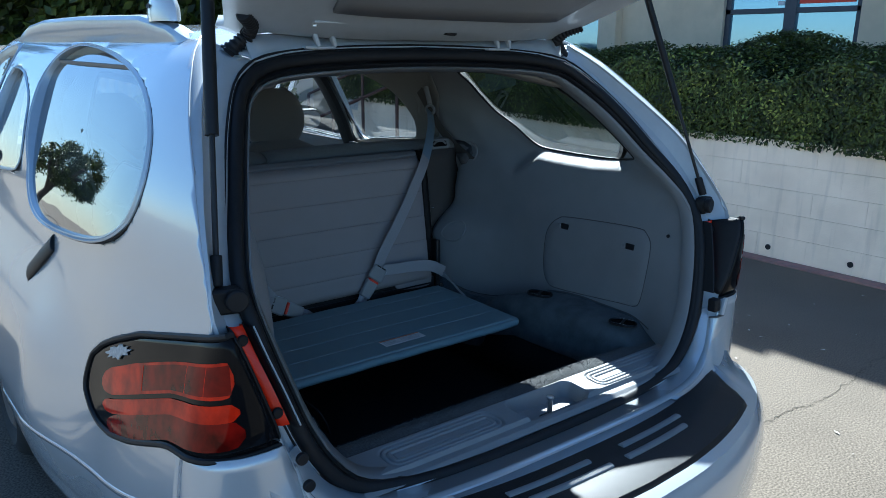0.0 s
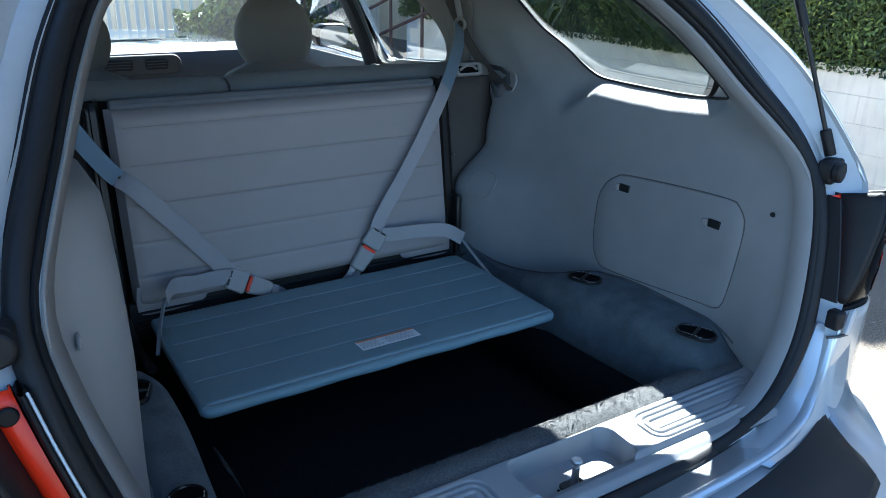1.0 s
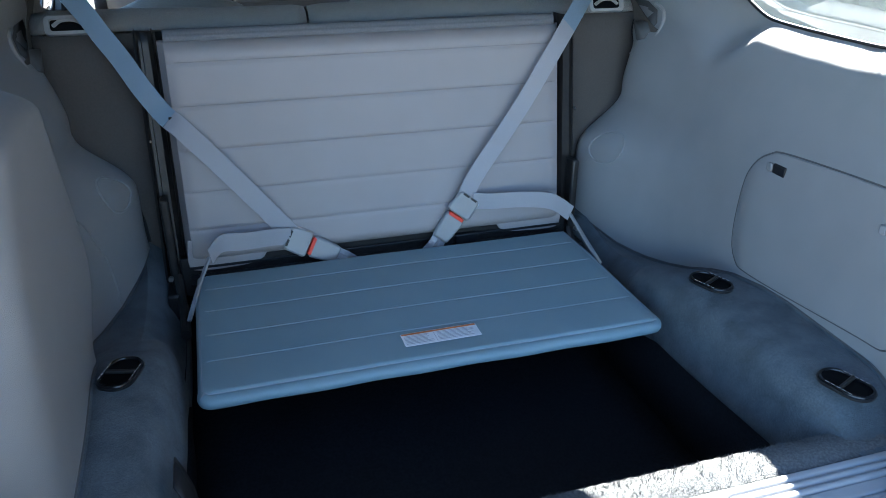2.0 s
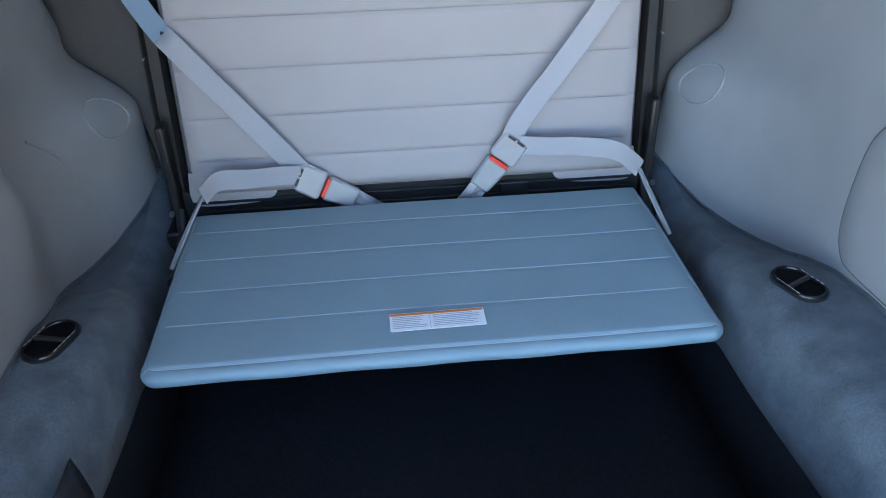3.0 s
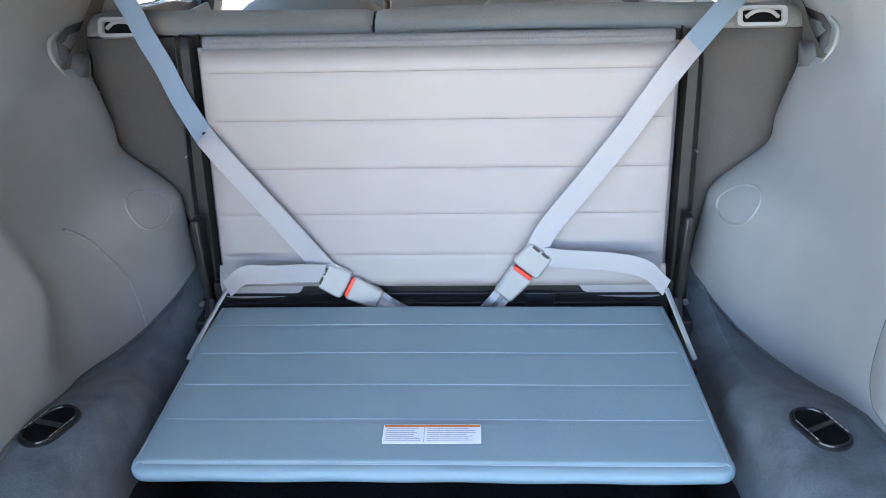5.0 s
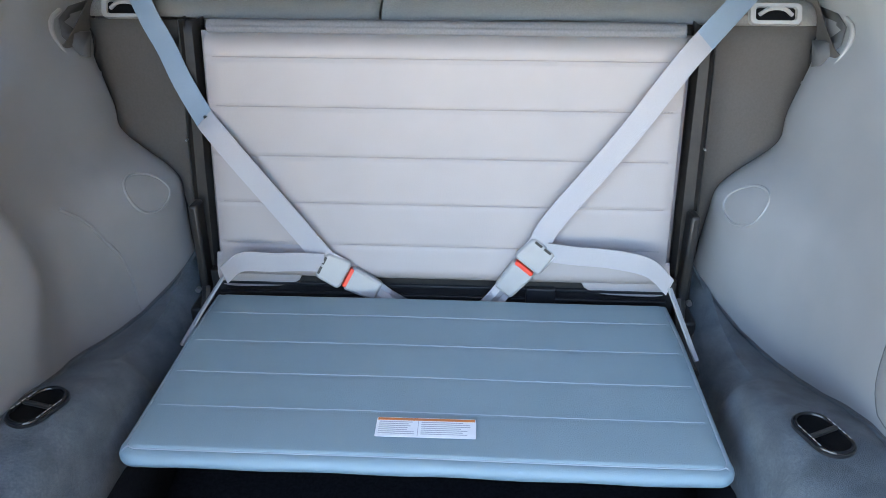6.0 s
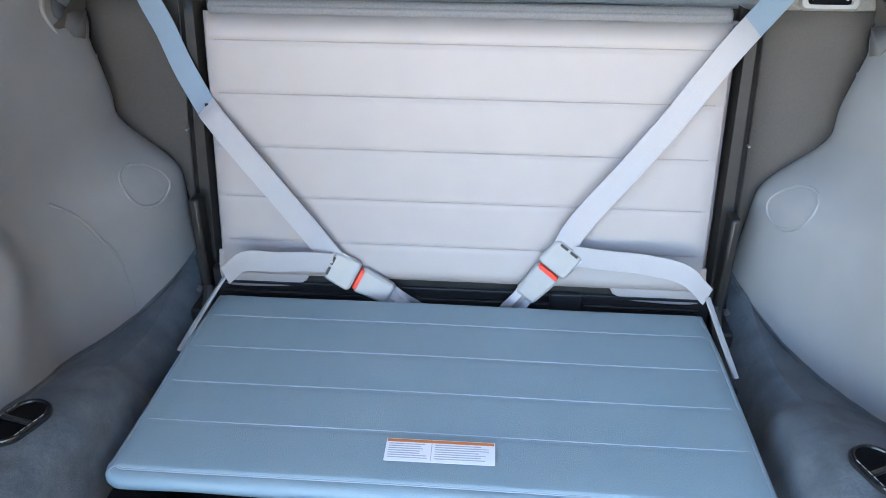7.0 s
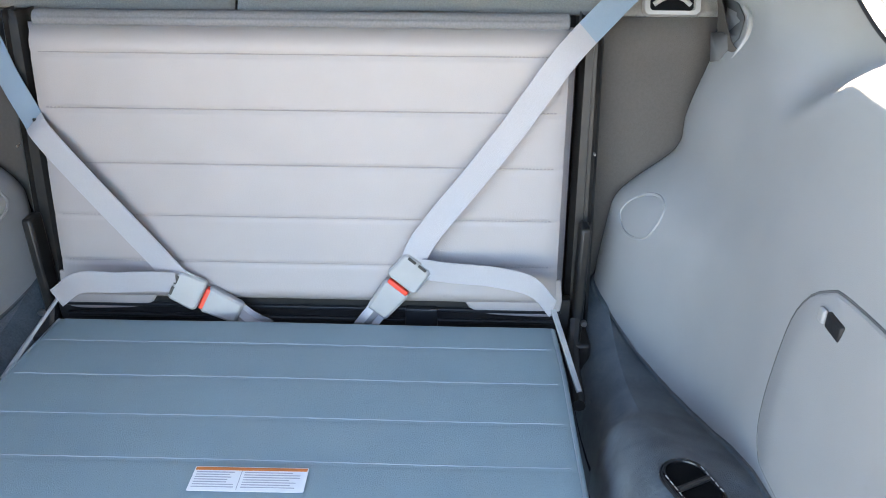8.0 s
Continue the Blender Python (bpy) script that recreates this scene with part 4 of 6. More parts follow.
for s in (-1, 1):
    fx = trim_x if s > 0 else trim_left_x
    # the locker's top covers the lower edge of the window beside it
    opening = TRIM_WINDOW if s > 0 else np.array([(y, max(z, 1.20 + 0.10 * step(-0.30, -0.45, y))) for y, z in TRIM_WINDOW])
    ys = np.linspace(-1.16, 0.36, 96)
    top_z = lambda y: float(np.interp(y, [-1.164, -1.149, -1.115, -1.074, -1.038, -0.983, -0.911, -0.804, -0.70, -0.62, 0.4], [0.70, 0.79, 0.946, 1.068, 1.13, 1.19, 1.26, 1.376, 1.466, 1.525, 1.535]))
    zmap = lambda y, u: floor_line(y) - 0.02 + (top_z(y) + 0.02 - floor_line(y)) * u
    v, f = sheet(ys, np.linspace(0, 1, 90), lambda y, z: s * fx(y, z), [[tuple(q) for q in opening]], zmap)
    side_panel = part("side_trim", (v, f), TRIM, car, "grey moulded plastic cargo side trim", solid=0.004, angle=60)
    em = opening.mean(0)
    part("window_gasket", loft([[(s * (fx(y, z) - 0.003), y, z) for y, z in em + (opening - em) * (1.002, 1.006)], [(s * (fx(y, z) + 0.002), y, z) for y, z in em * (1, 0) + (0, 1.205) + (opening - em * (1, 0) - (0, 1.205)) * (0.982, 0.955)]], close_u=True),
         RUBBER, side_panel, "black window edge", solid=0.003)
    part("gasket_bead", tube([(s * (fx(y, z) - 0.002), y, z) for y, z in opening], 0.0045, 8, closed=True), RUBBER, side_panel, "black rubber bead round the window")
    rail_rows = []
    for y in np.linspace(-0.66, 1.62, 40):
        rail_rows.append([(s * (body_x(y, 1.53) - 0.010), y, 1.535), (s * (body_x(y, 1.53) - 0.03), y, 1.512), (s * 0.66, y, 1.508), (s * 0.60, y, 1.528)])
    part("roof_side_trim", loft(rail_rows), HEADLINER, car, "beige roof side trim", solid=0.004)
    # embossed oval on the wheel arch
    ov = [(0.012 + 0.050 * math.cos(a) + 0.010 * math.sin(a), 0.818 + 0.041 * math.sin(a) - 0.014 * math.cos(a)) for a in np.linspace(0, 2 * math.pi, 48, endpoint=False)]
    part("embossed_oval", tube([(s * (fx(y, z) - 0.0022), y, z) for y, z in ov], 0.0034, 6, closed=True), TRIM, side_panel)
    # Thin dark tube paints the shadow line between trim and carpet.
    part("trim_gap_shade", tube([(s * (fx(y, floor_line(y)) - 0.002), y, floor_line(y) - 0.002) for y in np.linspace(-1.0, 0.13, 60)], 0.0026, 6), GROOVE, side_panel, "dark tube for the shadow line above the carpet")
    # cloth covered inside of the rear pillar above the panel
    pil = []
    for k, q in enumerate(spline(INNER[7:15], 26)):
        pil.append(q)
    pil = np.array(pil) * (s, 1, 1)
    wide = np.array([[step(1.06, 1.30, q[2])] for q in pil])
    part("pillar_trim", loft([pil, pil + wide * (pil * (-0.015, 0, 0) + (0, 0.028, 0.0)), pil + wide * (pil * (-0.02, 0, 0) + (0, 0.058, 0.004))]), TRIM, car, "grey pillar trim", solid=0.004)
    # carpeted shelf with the inner wall of the well
    rows_c = []
    for y in np.r_[-1.064, np.linspace(-1.055, 0.30, 64)]:
        fall = step(-0.43, -0.30, y)
        zt = min(0.676, float(np.mean([floor_line(y + d) for d in np.linspace(-0.14, 0.14, 9)])) + 0.010)
        drop = 0.05 * step(-0.345, -0.31, y)
        xe = 0.544 + 0.006 * fall + 0.018 * step(-0.58, -0.98, y)
        xo = fx(y, floor_line(y)) + 0.006
        ztr = floor_line(y)
        rows_c.append([(s * x, y, z) for x, z in ((xe - 0.024, zt - 0.150 - drop), (xe - 0.020, zt - 0.100 - drop), (xe - 0.012, zt - 0.055 - drop), (xe, zt - 0.022 - drop), (xe + 0.018, zt - 0.004 - 0.7 * drop), (xe + 0.05, zt + 0.002 - 0.2 * drop),
                                                  (xe + (xo - xe) * 0.75, max(zt, ztr - 0.02) * 0.4 + ztr * 0.6 - 0.006 if y > -0.5 else zt + 0.003 + (ztr - zt) * 0.3), (xo - 0.012, ztr - 0.01), (xo, ztr + 0.002), (xo + 0.01, ztr + 0.004))])
    rows_c = [[(x, y, z + (min(z, 0.624) - z) * step(-0.93, -1.052, y)) for x, y, z in row] for row in rows_c]
    shelf = part("carpet_shelf", loft(rows_c), CARPET, car, "grey carpeted side shelf", solid=0.006)
    part("well_side", loft([[(s * (0.526 + 0.006 * step(-0.43, -0.30, y) + 0.018 * step(-0.58, -0.98, y)), y, z) for z in (0.33, 0.43, min(0.54, floor_line(y) - 0.115))] for y in np.linspace(-1.0, 0.30, 40)]), CARPET_DARK, car, "very dark carpeted side of the footwell", solid=0.006)
    # black pockets in the shelf
    for y0 in (-0.552, -0.95):
        m = pose(s * 0.610, y0, 0.683, 0, 0, s * 20 if y0 > -0.8 else s * 16)
        ring = rounded(0.056, 0.092, 0.027, 6)
        rim = part("floor_pocket", moved(tube([(a, b, 0.006) for a, b in ring], 0.0034, 8, closed=True), m), GLOSS_BLACK, car, "black plastic tie-down pocket")
        part("pocket_bowl", moved(loft([[(a * k, b * k, z) for a, b in ring] for k, z in ((1, 0.006), (0.93, 0.0055), (0.88, 0.0045), (0.6, 0.0042), (0.02, 0.004))], close_u=True), m), HOLLOW_SHADE, rim, "black fill for the hollow's shade")
        part("pocket_bar", moved(tube([(-0.025, -0.003, 0.0075), (0.025, 0.003, 0.0075)], 0.0042, 8), m), STEEL_DARK, rim, "dark tie-down bar")
        flange = rounded(0.066, 0.102, 0.031, 6)
        part("pocket_flange", moved(loft([[(a, b, 0.0005) for a, b in flange], [(a, b, 0.0045) for a, b in flange], [(a * 0.86, b * 0.90, 0.0062) for a, b in flange]], close_u=True), m), BLACK_PLASTIC, rim, "black flat flange")
        # Pale dashes paint the glints along the pocket's rim.
        for side in (-1, 1):
            for k in range(5):
                b0 = -0.026 + 0.0105 * k
                part("rim_glint", moved(tube([(side * 0.0275, b0, 0.0088), (side * 0.0275, b0 + 0.007, 0.0088)], 0.0011, 5), m), BUCKLE, rim, "pale dash painting a glint on the rim")

# Black patch laid on the inner slope of the shelf.
notch = [[(x + 0.005, y0 + (y1 - y0) * k, z + 0.003) for k in np.linspace(0, 1, 5)] for x, z, y0, y1 in ((-0.524, 0.660, -0.780, -0.850), (-0.514, 0.642, -0.788, -0.858), (-0.502, 0.614, -0.800, -0.862), (-0.496, 0.586, -0.812, -0.864))]
part("carpet_edge_patch", loft(notch), RUBBER, car, "black patch at the carpet edge", solid=0.003)

# access door in the side trim
c = PANEL.mean(0)
rings = [[(trim_x(*(c + (q - c) * k)) - d, *(c + (q - c) * k)) for q in PANEL] for k, d in ((1.0, -0.002), (1.0, 0.003), (0.985, 0.005), (0.8, 0.004), (0.5, 0.004), (0.02, 0.004))]
door = part("access_door", loft(rings, close_u=True), TRIM, [o for o in car.children if o.name.startswith("side_trim")][1], "grey access door")
# Dark tube paints the shade in the gap round the door.
part("door_groove_shade", tube([(trim_x(y, z) - 0.0005, y, z) for y, z in c + (PANEL - c) * 1.010], 0.0026, 6, closed=True), GROOVE, [o for o in car.children if o.name.startswith("side_trim")][1], "dark tube for the shaded gap round the door")
for y, z in ((-0.537, 0.931), (-0.852, 0.917)):
    x = trim_x(y, z)
    part("finger_latch", joined(box(x - 0.0065, x + 0.004, y - 0.026, y + 0.012, z - 0.011, z + 0.011)), RUBBER, door, "black finger latch", bevel=0.003)
    part("latch_tab", box(x - 0.010, x - 0.003, y + 0.012, y + 0.027, z - 0.009, z + 0.010), TRIM, door, "grey latch tab", bevel=0.003)
# seam and socket on the other side
seam = spline([(-0.192, 0.866), (-0.156, 0.827), (-0.126, 0.772), (-0.090, 0.707), (-0.080, 0.646), (-0.079, 0.578)], 30)
part("panel_seam", tube([(-trim_left_x(y, z) + 0.0018, y, z) for y, z in seam], 0.0036, 6), TRIM, [o for o in car.children if o.name.startswith("side_trim")][0])
part("corner_knob", moved(slab(rounded(0.020, 0.032, 0.009), 0.007), pose(-trim_left_x(-0.972, 1.025) + 0.002, -0.972, 1.025, 0, 90, 0)), TRIM, [o for o in car.children if o.name.startswith("side_trim")][0], "small grey hook", bevel=0.005)
part("screw_cap", moved(slab(circle(0.006, 10), 0.004), pose(0.728, -1.02, 0.99, 0, -90, 0)), BLACK_PLASTIC, car, "small dark screw cap")

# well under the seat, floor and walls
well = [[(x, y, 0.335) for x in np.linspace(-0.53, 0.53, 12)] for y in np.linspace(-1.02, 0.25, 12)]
part("footwell_floor", loft(well), CARPET_DARK, car, "very dark carpeted footwell", solid=0.01)
part("footwell_wall", loft([[(x, -0.995, 0.33), (x, -0.997, 0.56), (x, -1.004, 0.605), (x, -1.014, 0.62)] for x in np.linspace(-0.66, 0.66, 20)]), CARPET_DARK, car, "very dark carpeted wall of the footwell", solid=0.006)
part("well_front", loft([[(x, 0.10, 0.33), (x, 0.10, 0.60)] for x in np.linspace(-0.6, 0.6, 6)]), CARPET_DARK, car, "very dark panel under the seat back", solid=0.006)
rng = random.Random(4)
strip_rows = [[(x, y + 0.002 * rng.uniform(-1, 1), 0.620 + 0.009 * math.sin(math.pi * min(1, max(0, (y + 1.060) / 0.070))) + 0.0015 * rng.uniform(-1, 1)) for x in np.linspace(-0.70, 0.70, 141)] for y in np.linspace(-1.0605, -0.990, 9)]
part("carpet_edge", loft(strip_rows), CARPET_SUNLIT, car, "grey carpet edge along the sill", solid=0.006)

# scuff plate with grooves and a hollow for the latch
def scuff_z(x, y):
    z = 0.630 - 0.004 * step(-1.06, -1.165, y) - 0.012 * step(-1.166, -1.174, y) - 0.008 * step(-1.192, -1.210, y)
    ax = abs(x)
    if ax > 0.60:
        z += 0.012 * step(0.62, 0.70, ax) ** 1.5
    # hollow round the latch post
    dx, dy = max(0.0, abs(x - 0.072) - 0.098), max(0.0, abs(y + 1.120) - 0.022)
    z -= 0.046 * step(0.036, 0.022, math.hypot(dx, dy))
    # nested grooves on either side of it
    ax = abs(x - 0.072)
    if ax > 0.16:
        dx, dy = max(0.0, abs(ax - 0.375) - 0.150), max(0.0, abs(y + 1.118) - 0.010)
        d = math.hypot(dx, dy) - 0.033
        for level in (0.0, -0.015, -0.030):
            z -= 0.0060 * math.exp(-((d - level) / 0.0030) ** 2)
    return z
nx = np.linspace(-0.70, 0.70, 420)
sc = [[(x, y, scuff_z(x, y)) for x in nx] for y in np.linspace(-1.210, -1.062, 110)]
plate = part("scuff_plate", loft(sc), TRIM, car, "grey grooved plastic sill plate", solid=0.003)
pin = [(0.0075, 0.588), (0.0075, 0.6335), (0.0062, 0.6345), (0.0062, 0.6405), (0.0105, 0.6425), (0.0108, 0.6465), (0.0095, 0.6485), (0.0005, 0.649)]
striker = part("latch_striker", loft([[(0.056 + q * math.cos(a), -1.146 + q * math.sin(a), z) for a in np.linspace(0, 2 * math.pi, 20, endpoint=False)] for q, z in pin], close_u=True), BRIGHT_STEEL, car, "bright steel latch post with a flanged head")
part("striker_base", moved(slab(rounded(0.052, 0.040, 0.01), 0.004), pose(0.056, -1.146, 0.5845)), STEEL_DARK, striker, "dark steel striker plate")
part("screw_hole", moved(slab(circle(0.0035, 10), 0.001), pose(0.022, -1.140, 0.5865)), HOLLOW_SHADE, striker, "small dark disc drawn as a hole")
# loose pile standing up along the carpet edge
pile_r = np.random.RandomState(12)
v, f = [], []
for _ in range(9000):
    x, y = pile_r.uniform(-0.62, 0.66), -0.992 - 0.066 * pile_r.rand() ** 1.5
    a, l = pile_r.uniform(0, 6.3), pile_r.uniform(0.003, 0.008)
    z = 0.622 + 0.009 * math.sin(math.pi * min(1, max(0, (y + 1.060) / 0.070)))
    k = len(v)
    v += [(x - 0.0006, y, z), (x + 0.0006, y, z), (x + l * 0.7 * math.cos(a), y + l * 0.7 * math.sin(a), z + 0.002 + l * pile_r.uniform(0.3, 1.0))]
    f.append((k, k + 1, k + 2))
tagged(part("carpet_fringe", (v, f), CARPET_SUNLIT, car, "loose carpet fibres, paled for sunlight", smooth=False), kind="stuff")

# ---- third-row seat ----
seat = thing("third_row_seat", (0, -0.05, 0.335), "rear-facing folding third-row seat in pale vinyl, cushion tinted darker and bluer", "car seat")


def pad_face(width_f, v0, v1, seams, place, depth, puff, crease, nu=44, nv=150, edge=0.035):
    """A quilted pad: place(u, v, h) maps across, along and out; seams are hollows at given v."""
    rows_p = []
    for j in range(nv):
        v = v0 + (v1 - v0) * j / (nv - 1)
        w = width_f(v)
        row = []
        for i in range(nu):
            q = -1 + 2 * i / (nu - 1)
            q = math.sin(q * math.pi / 2) * 0.35 + q * 0.65
            e = min(1.0, (1 - abs(q)) * w / edge)
            h = math.sqrt(max(0.0, 1 - (1 - e) ** 2))
            ev = min(1.0, min(v - v0, v1 - v) / edge)
            h *= math.sqrt(max(0.0, 1 - (1 - ev) ** 2))
            between = sorted([v0] + list(seams) + [v1])
            dip = 0.0
            for sv in seams:
                dip += math.exp(-((v - sv) / 0.0042) ** 2) * crease
            seg = next((k for k in range(len(between) - 1) if between[k] <= v <= between[k + 1]), 0)
            a, b = between[seg], between[seg + 1]
            fill = math.sin(math.pi * (v - a) / (b - a)) ** 0.6 if b > a else 0
            row.append(place(q * w, v, h * depth + (fill * puff - dip) * min(1, e * 1.6)))
        rows_p.append(row)
    return loft(rows_p)


def back_place(u, v, h):
    t = (v - 0.607) / 0.543
    return (u, 0.012 + 0.085 * t - h + 0.0, v)


back_seams = [0.714, 0.805, 0.905, 1.006, 1.104]
backrest = part("backrest", pad_face(lambda v: 0.502, 0.628, 1.150, back_seams, back_place, 0.042, 0.0008, 0.0022), VINYL_BACK, seat, "pale grey quilted vinyl backrest")
for sv in back_seams:
    t = (sv - 0.607) / 0.543
    stitches = []
    x = -0.468
    while x < 0.468:
        stitches.append(tube([(x, 0.012 + 0.085 * t - 0.0405, sv + 0.0026), (x + 0.0042, 0.012 + 0.085 * t - 0.0405, sv + 0.0026)], 0.0010, 4))
        x += 0.0068
    part("stitching", joined(*stitches), STITCH, backrest, "fine grey stitching")
# lower flaps of the cover
for s in (-1, 1):
    ol = spline([(s * 0.495, 0.69), (s * 0.50, 0.63), (s * 0.48, 0.606), (s * 0.38, 0.607), (s * 0.345, 0.612), (s * 0.315, 0.626), (s * 0.30, 0.67)], 26)
    part("cover_flap", slab([(a, b) for a, b in ol], 0.006, Matrix(((1, 0, 0, 0), (0, 0, 1, -0.012), (0, 1, 0, 0), (0, 0, 0, 1)))), VINYL_BACK, backrest, "pale grey cover flap", bevel=0.002)
part("back_board", loft([[(x, 0.075 + 0.085 * t, 0.56 + 0.60 * t) for x in (-0.505, 0.505)] for t in np.linspace(0, 1, 6)]), STEEL_DARK, seat, "dark back board", solid=0.02)
part("top_roll", tube([(x, 0.100, 1.157) for x in np.linspace(-0.487, 0.487, 30)], 0.020, 12, ry=0.017, side=(0, 1, 0)), FLEECE, seat, "grey rounded top edge", bevel=0.01)
for s in (-1, 1):
    fr = part("side_frame", loft([[(s * (0.512 + a * (1.0 + 0.3 * (1 - t))), 0.03 + 0.085 * t + b, 0.50 + 0.67 * t) for a, b in ((0, 0.03), (0, -0.005), (0.008, -0.018), (0.020, -0.018), (0.022, -0.008), (0.030, -0.008), (0.034, -0.016), (0.038, -0.010), (0.038, 0.03))] for t in np.linspace(0, 1, 24)]),
              STEEL_DARK, seat, "dark steel side frame", solid=0.003)
    part("frame_bracket", joined(box(s * 0.535 - 0.010, s * 0.535 + 0.010, -0.015, 0.03, 0.56, 0.80), box(s * 0.54 - 0.018, s * 0.54 + 0.018, -0.06, 0.03, 0.49, 0.57)), STEEL_DARK, fr, "dark hinge bracket", bevel=0.006)
    for z in (0.54, 0.60, 0.93):
        part("frame_bolt", tube([(s * 0.545, -0.02 if z < 0.7 else 0.045 + 0.05 * (z - 0.9), z), (s * 0.545, -0.03 if z < 0.7 else 0.035 + 0.05 * (z - 0.9), z)], 0.006 if z < 0.7 else 0.0022, 10), BRIGHT_STEEL, fr, "small bright bolt")
    part("hinge_arm", tube(spline([(s * 0.53, -0.01, 0.60), (s * 0.525, -0.05, 0.56), (s * 0.52, -0.12, 0.545), (s * 0.515, -0.22, 0.55)], 14), 0.012, 8), STEEL_DARK, fr, "dark hinge arm")
rail = part("base_rail", joined(box(-0.52, 0.52, -0.005, 0.02, 0.535, 0.64)), STEEL_DARK, seat, "dark slotted steel rail", bevel=0.004)
for z in (0.565, 0.590, 0.615):
    part("rail_rib", box(-0.50, 0.50, -0.013, -0.004, z - 0.004, z + 0.004), BLACK_PLASTIC, rail, bevel=0.002)
part("rail_clip", box(0.19, 0.255, -0.02, -0.003, 0.55, 0.622), BLACK_PLASTIC, rail, "black plastic clip", bevel=0.003)
part("rail_catch", joined(box(-0.03, 0.035, -0.03, -0.004, 0.535, 0.552), box(-0.015, 0.0, -0.035, -0.02, 0.55, 0.565), box(0.01, 0.022, -0.035, -0.02, 0.55, 0.565)), BRIGHT_STEEL, rail, "small grey catch", bevel=0.002)

cush_seams = [-0.462, -0.365, -0.265, -0.165]


def cush_top(x, y):
    return 0.6285 - 0.005 * step(-0.10, -0.5, y) + 0.0008 * math.sin(9 * x + 2)


def cush_half(v):
    """Half the width of the cushion's top inside its welt."""
    w = 0.479 - 0.006 * step(-0.25, -0.05, v)
    return w - 0.020 * (1 - math.sqrt(max(0.0, 1 - (max(0.0, -0.545 - v) / 0.020) ** 2)))


def cush_place(u, v, h):
    return (u, v, cush_top(u, v) - 0.004 + h)


cushion = part("cushion", pad_face(cush_half, -0.565, -0.085, cush_seams, cush_place, 0.004, 0.0006, 0.0006, edge=0.008), VINYL_SEAT_TINTED, seat, "quilted vinyl cushion coloured darker and bluer for its light")
for sv in cush_seams:
    part("stitching", tube([(x, sv + 0.004, cush_top(x, sv) + 0.0006) for x in np.linspace(-0.466, 0.466, 40)], 0.00055, 5), THREAD, cushion, "pale stitched seam")
welt = [(-cush_half(v), v) for v in np.linspace(-0.085, -0.544, 40)] + [(-0.459 - 0.020 * math.cos(a), -0.545 - 0.020 * math.sin(a)) for a in np.linspace(0.05, math.pi / 2, 12)]
welt = np.array(welt + [(x, -0.565) for x in np.linspace(-0.45, 0.45, 60)] + [(-x, y) for x, y in welt[::-1]])
out = []
for i in range(len(welt)):
    d = welt[min(i + 1, len(welt) - 1)] - welt[max(i - 1, 0)]
    out.append(np.array((d[1], -d[0])) / np.linalg.norm(d))
out = np.array(out)
if out[len(out) // 2][1] > 0:
    out = -out
roll = []
for a, h in ((0.0, -0.006), (0.0, -0.004), (0.004, -0.0035), (0.009, -0.0050), (0.0135, -0.0080), (0.0160, -0.0135), (0.0160, -0.0195), (0.0135, -0.026), (0.008, -0.031), (0.0, -0.034)):
    roll.append([(x + n[0] * a * (0.55 + 0.70 * abs(n[1])), y + n[1] * a * (0.55 + 0.70 * abs(n[1])), cush_top(x, y) + h + 0.0010 * math.sin(31 * x) * (a > 0.004)) for (x, y), n in zip(welt, out)])
boxing = part("boxing", loft(roll), VINYL_SEAT_TINTED, cushion, "vinyl cushion edge coloured darker and bluer for its light", angle=70)
part("welt_seam", tube([(x, y, cush_top(x, y) - 0.0036) for x, y in welt], 0.0010, 6), THREAD, boxing, "pale stitched welt")
for s in (-1, 1):
    drop = [(s * (0.4735 + a), -0.5595 - a, cush_top(s * 0.47, -0.56) + h) for a, h in ((0.0, -0.003), (0.0045, -0.0045), (0.0085, -0.009), (0.0100, -0.015), (0.0095, -0.022), (0.006, -0.029), (0.001, -0.033))]
    part("corner_welt", tube(spline(drop, 16), 0.0016, 6), THREAD, boxing, "pale corner welt")
part("cushion_board", box(-0.475, 0.475, -0.552, -0.09, 0.578, 0.590), STEEL_DARK, seat, "dark cushion board", bevel=0.004)

# warning label, unreadable
lab = thing("warning_label", (0.006, -0.487, 0.626), "white warning label with orange band on the vinyl cushion", "label")
lm = pose(0.003, -0.500, 0.6272, 0, 0, 0.5)
part("paper", moved(slab(rounded(0.165, 0.048, 0.002), 0.0006), lm), PAPER, lab, smooth=False)
part("band", moved(box(-0.081, 0.081, 0.0165, 0.0225, 0.0007, 0.0011), lm), ORANGE_INK, lab, "orange band", smooth=False)
part("divider", moved(box(-0.0135, -0.0125, -0.021, 0.016, 0.0007, 0.0011), lm), GREY_INK, lab, smooth=False)
rl = random.Random(3)
for col0, col1 in ((-0.078, -0.018), (-0.008, 0.078)):
    for k in range(7):
        y = 0.0125 - 0.0048 * k
        part("text_bar", moved(box(col0, col1 - rl.uniform(0, 0.02), y - 0.0009, y + 0.0009, 0.0007, 0.0011), lm), GREY_INK, lab, smooth=False)

# ---- belts of the third row ----
def buckle_pose(p, along, out):
    a = Vector(along).normalized()
    o = Vector(out)
    o = (o - a * o.dot(a)).normalized()
    s_ = o.cross(a)
    m = Matrix((s_, a, o)).transposed().to_4x4()
    m.translation = p
    return m


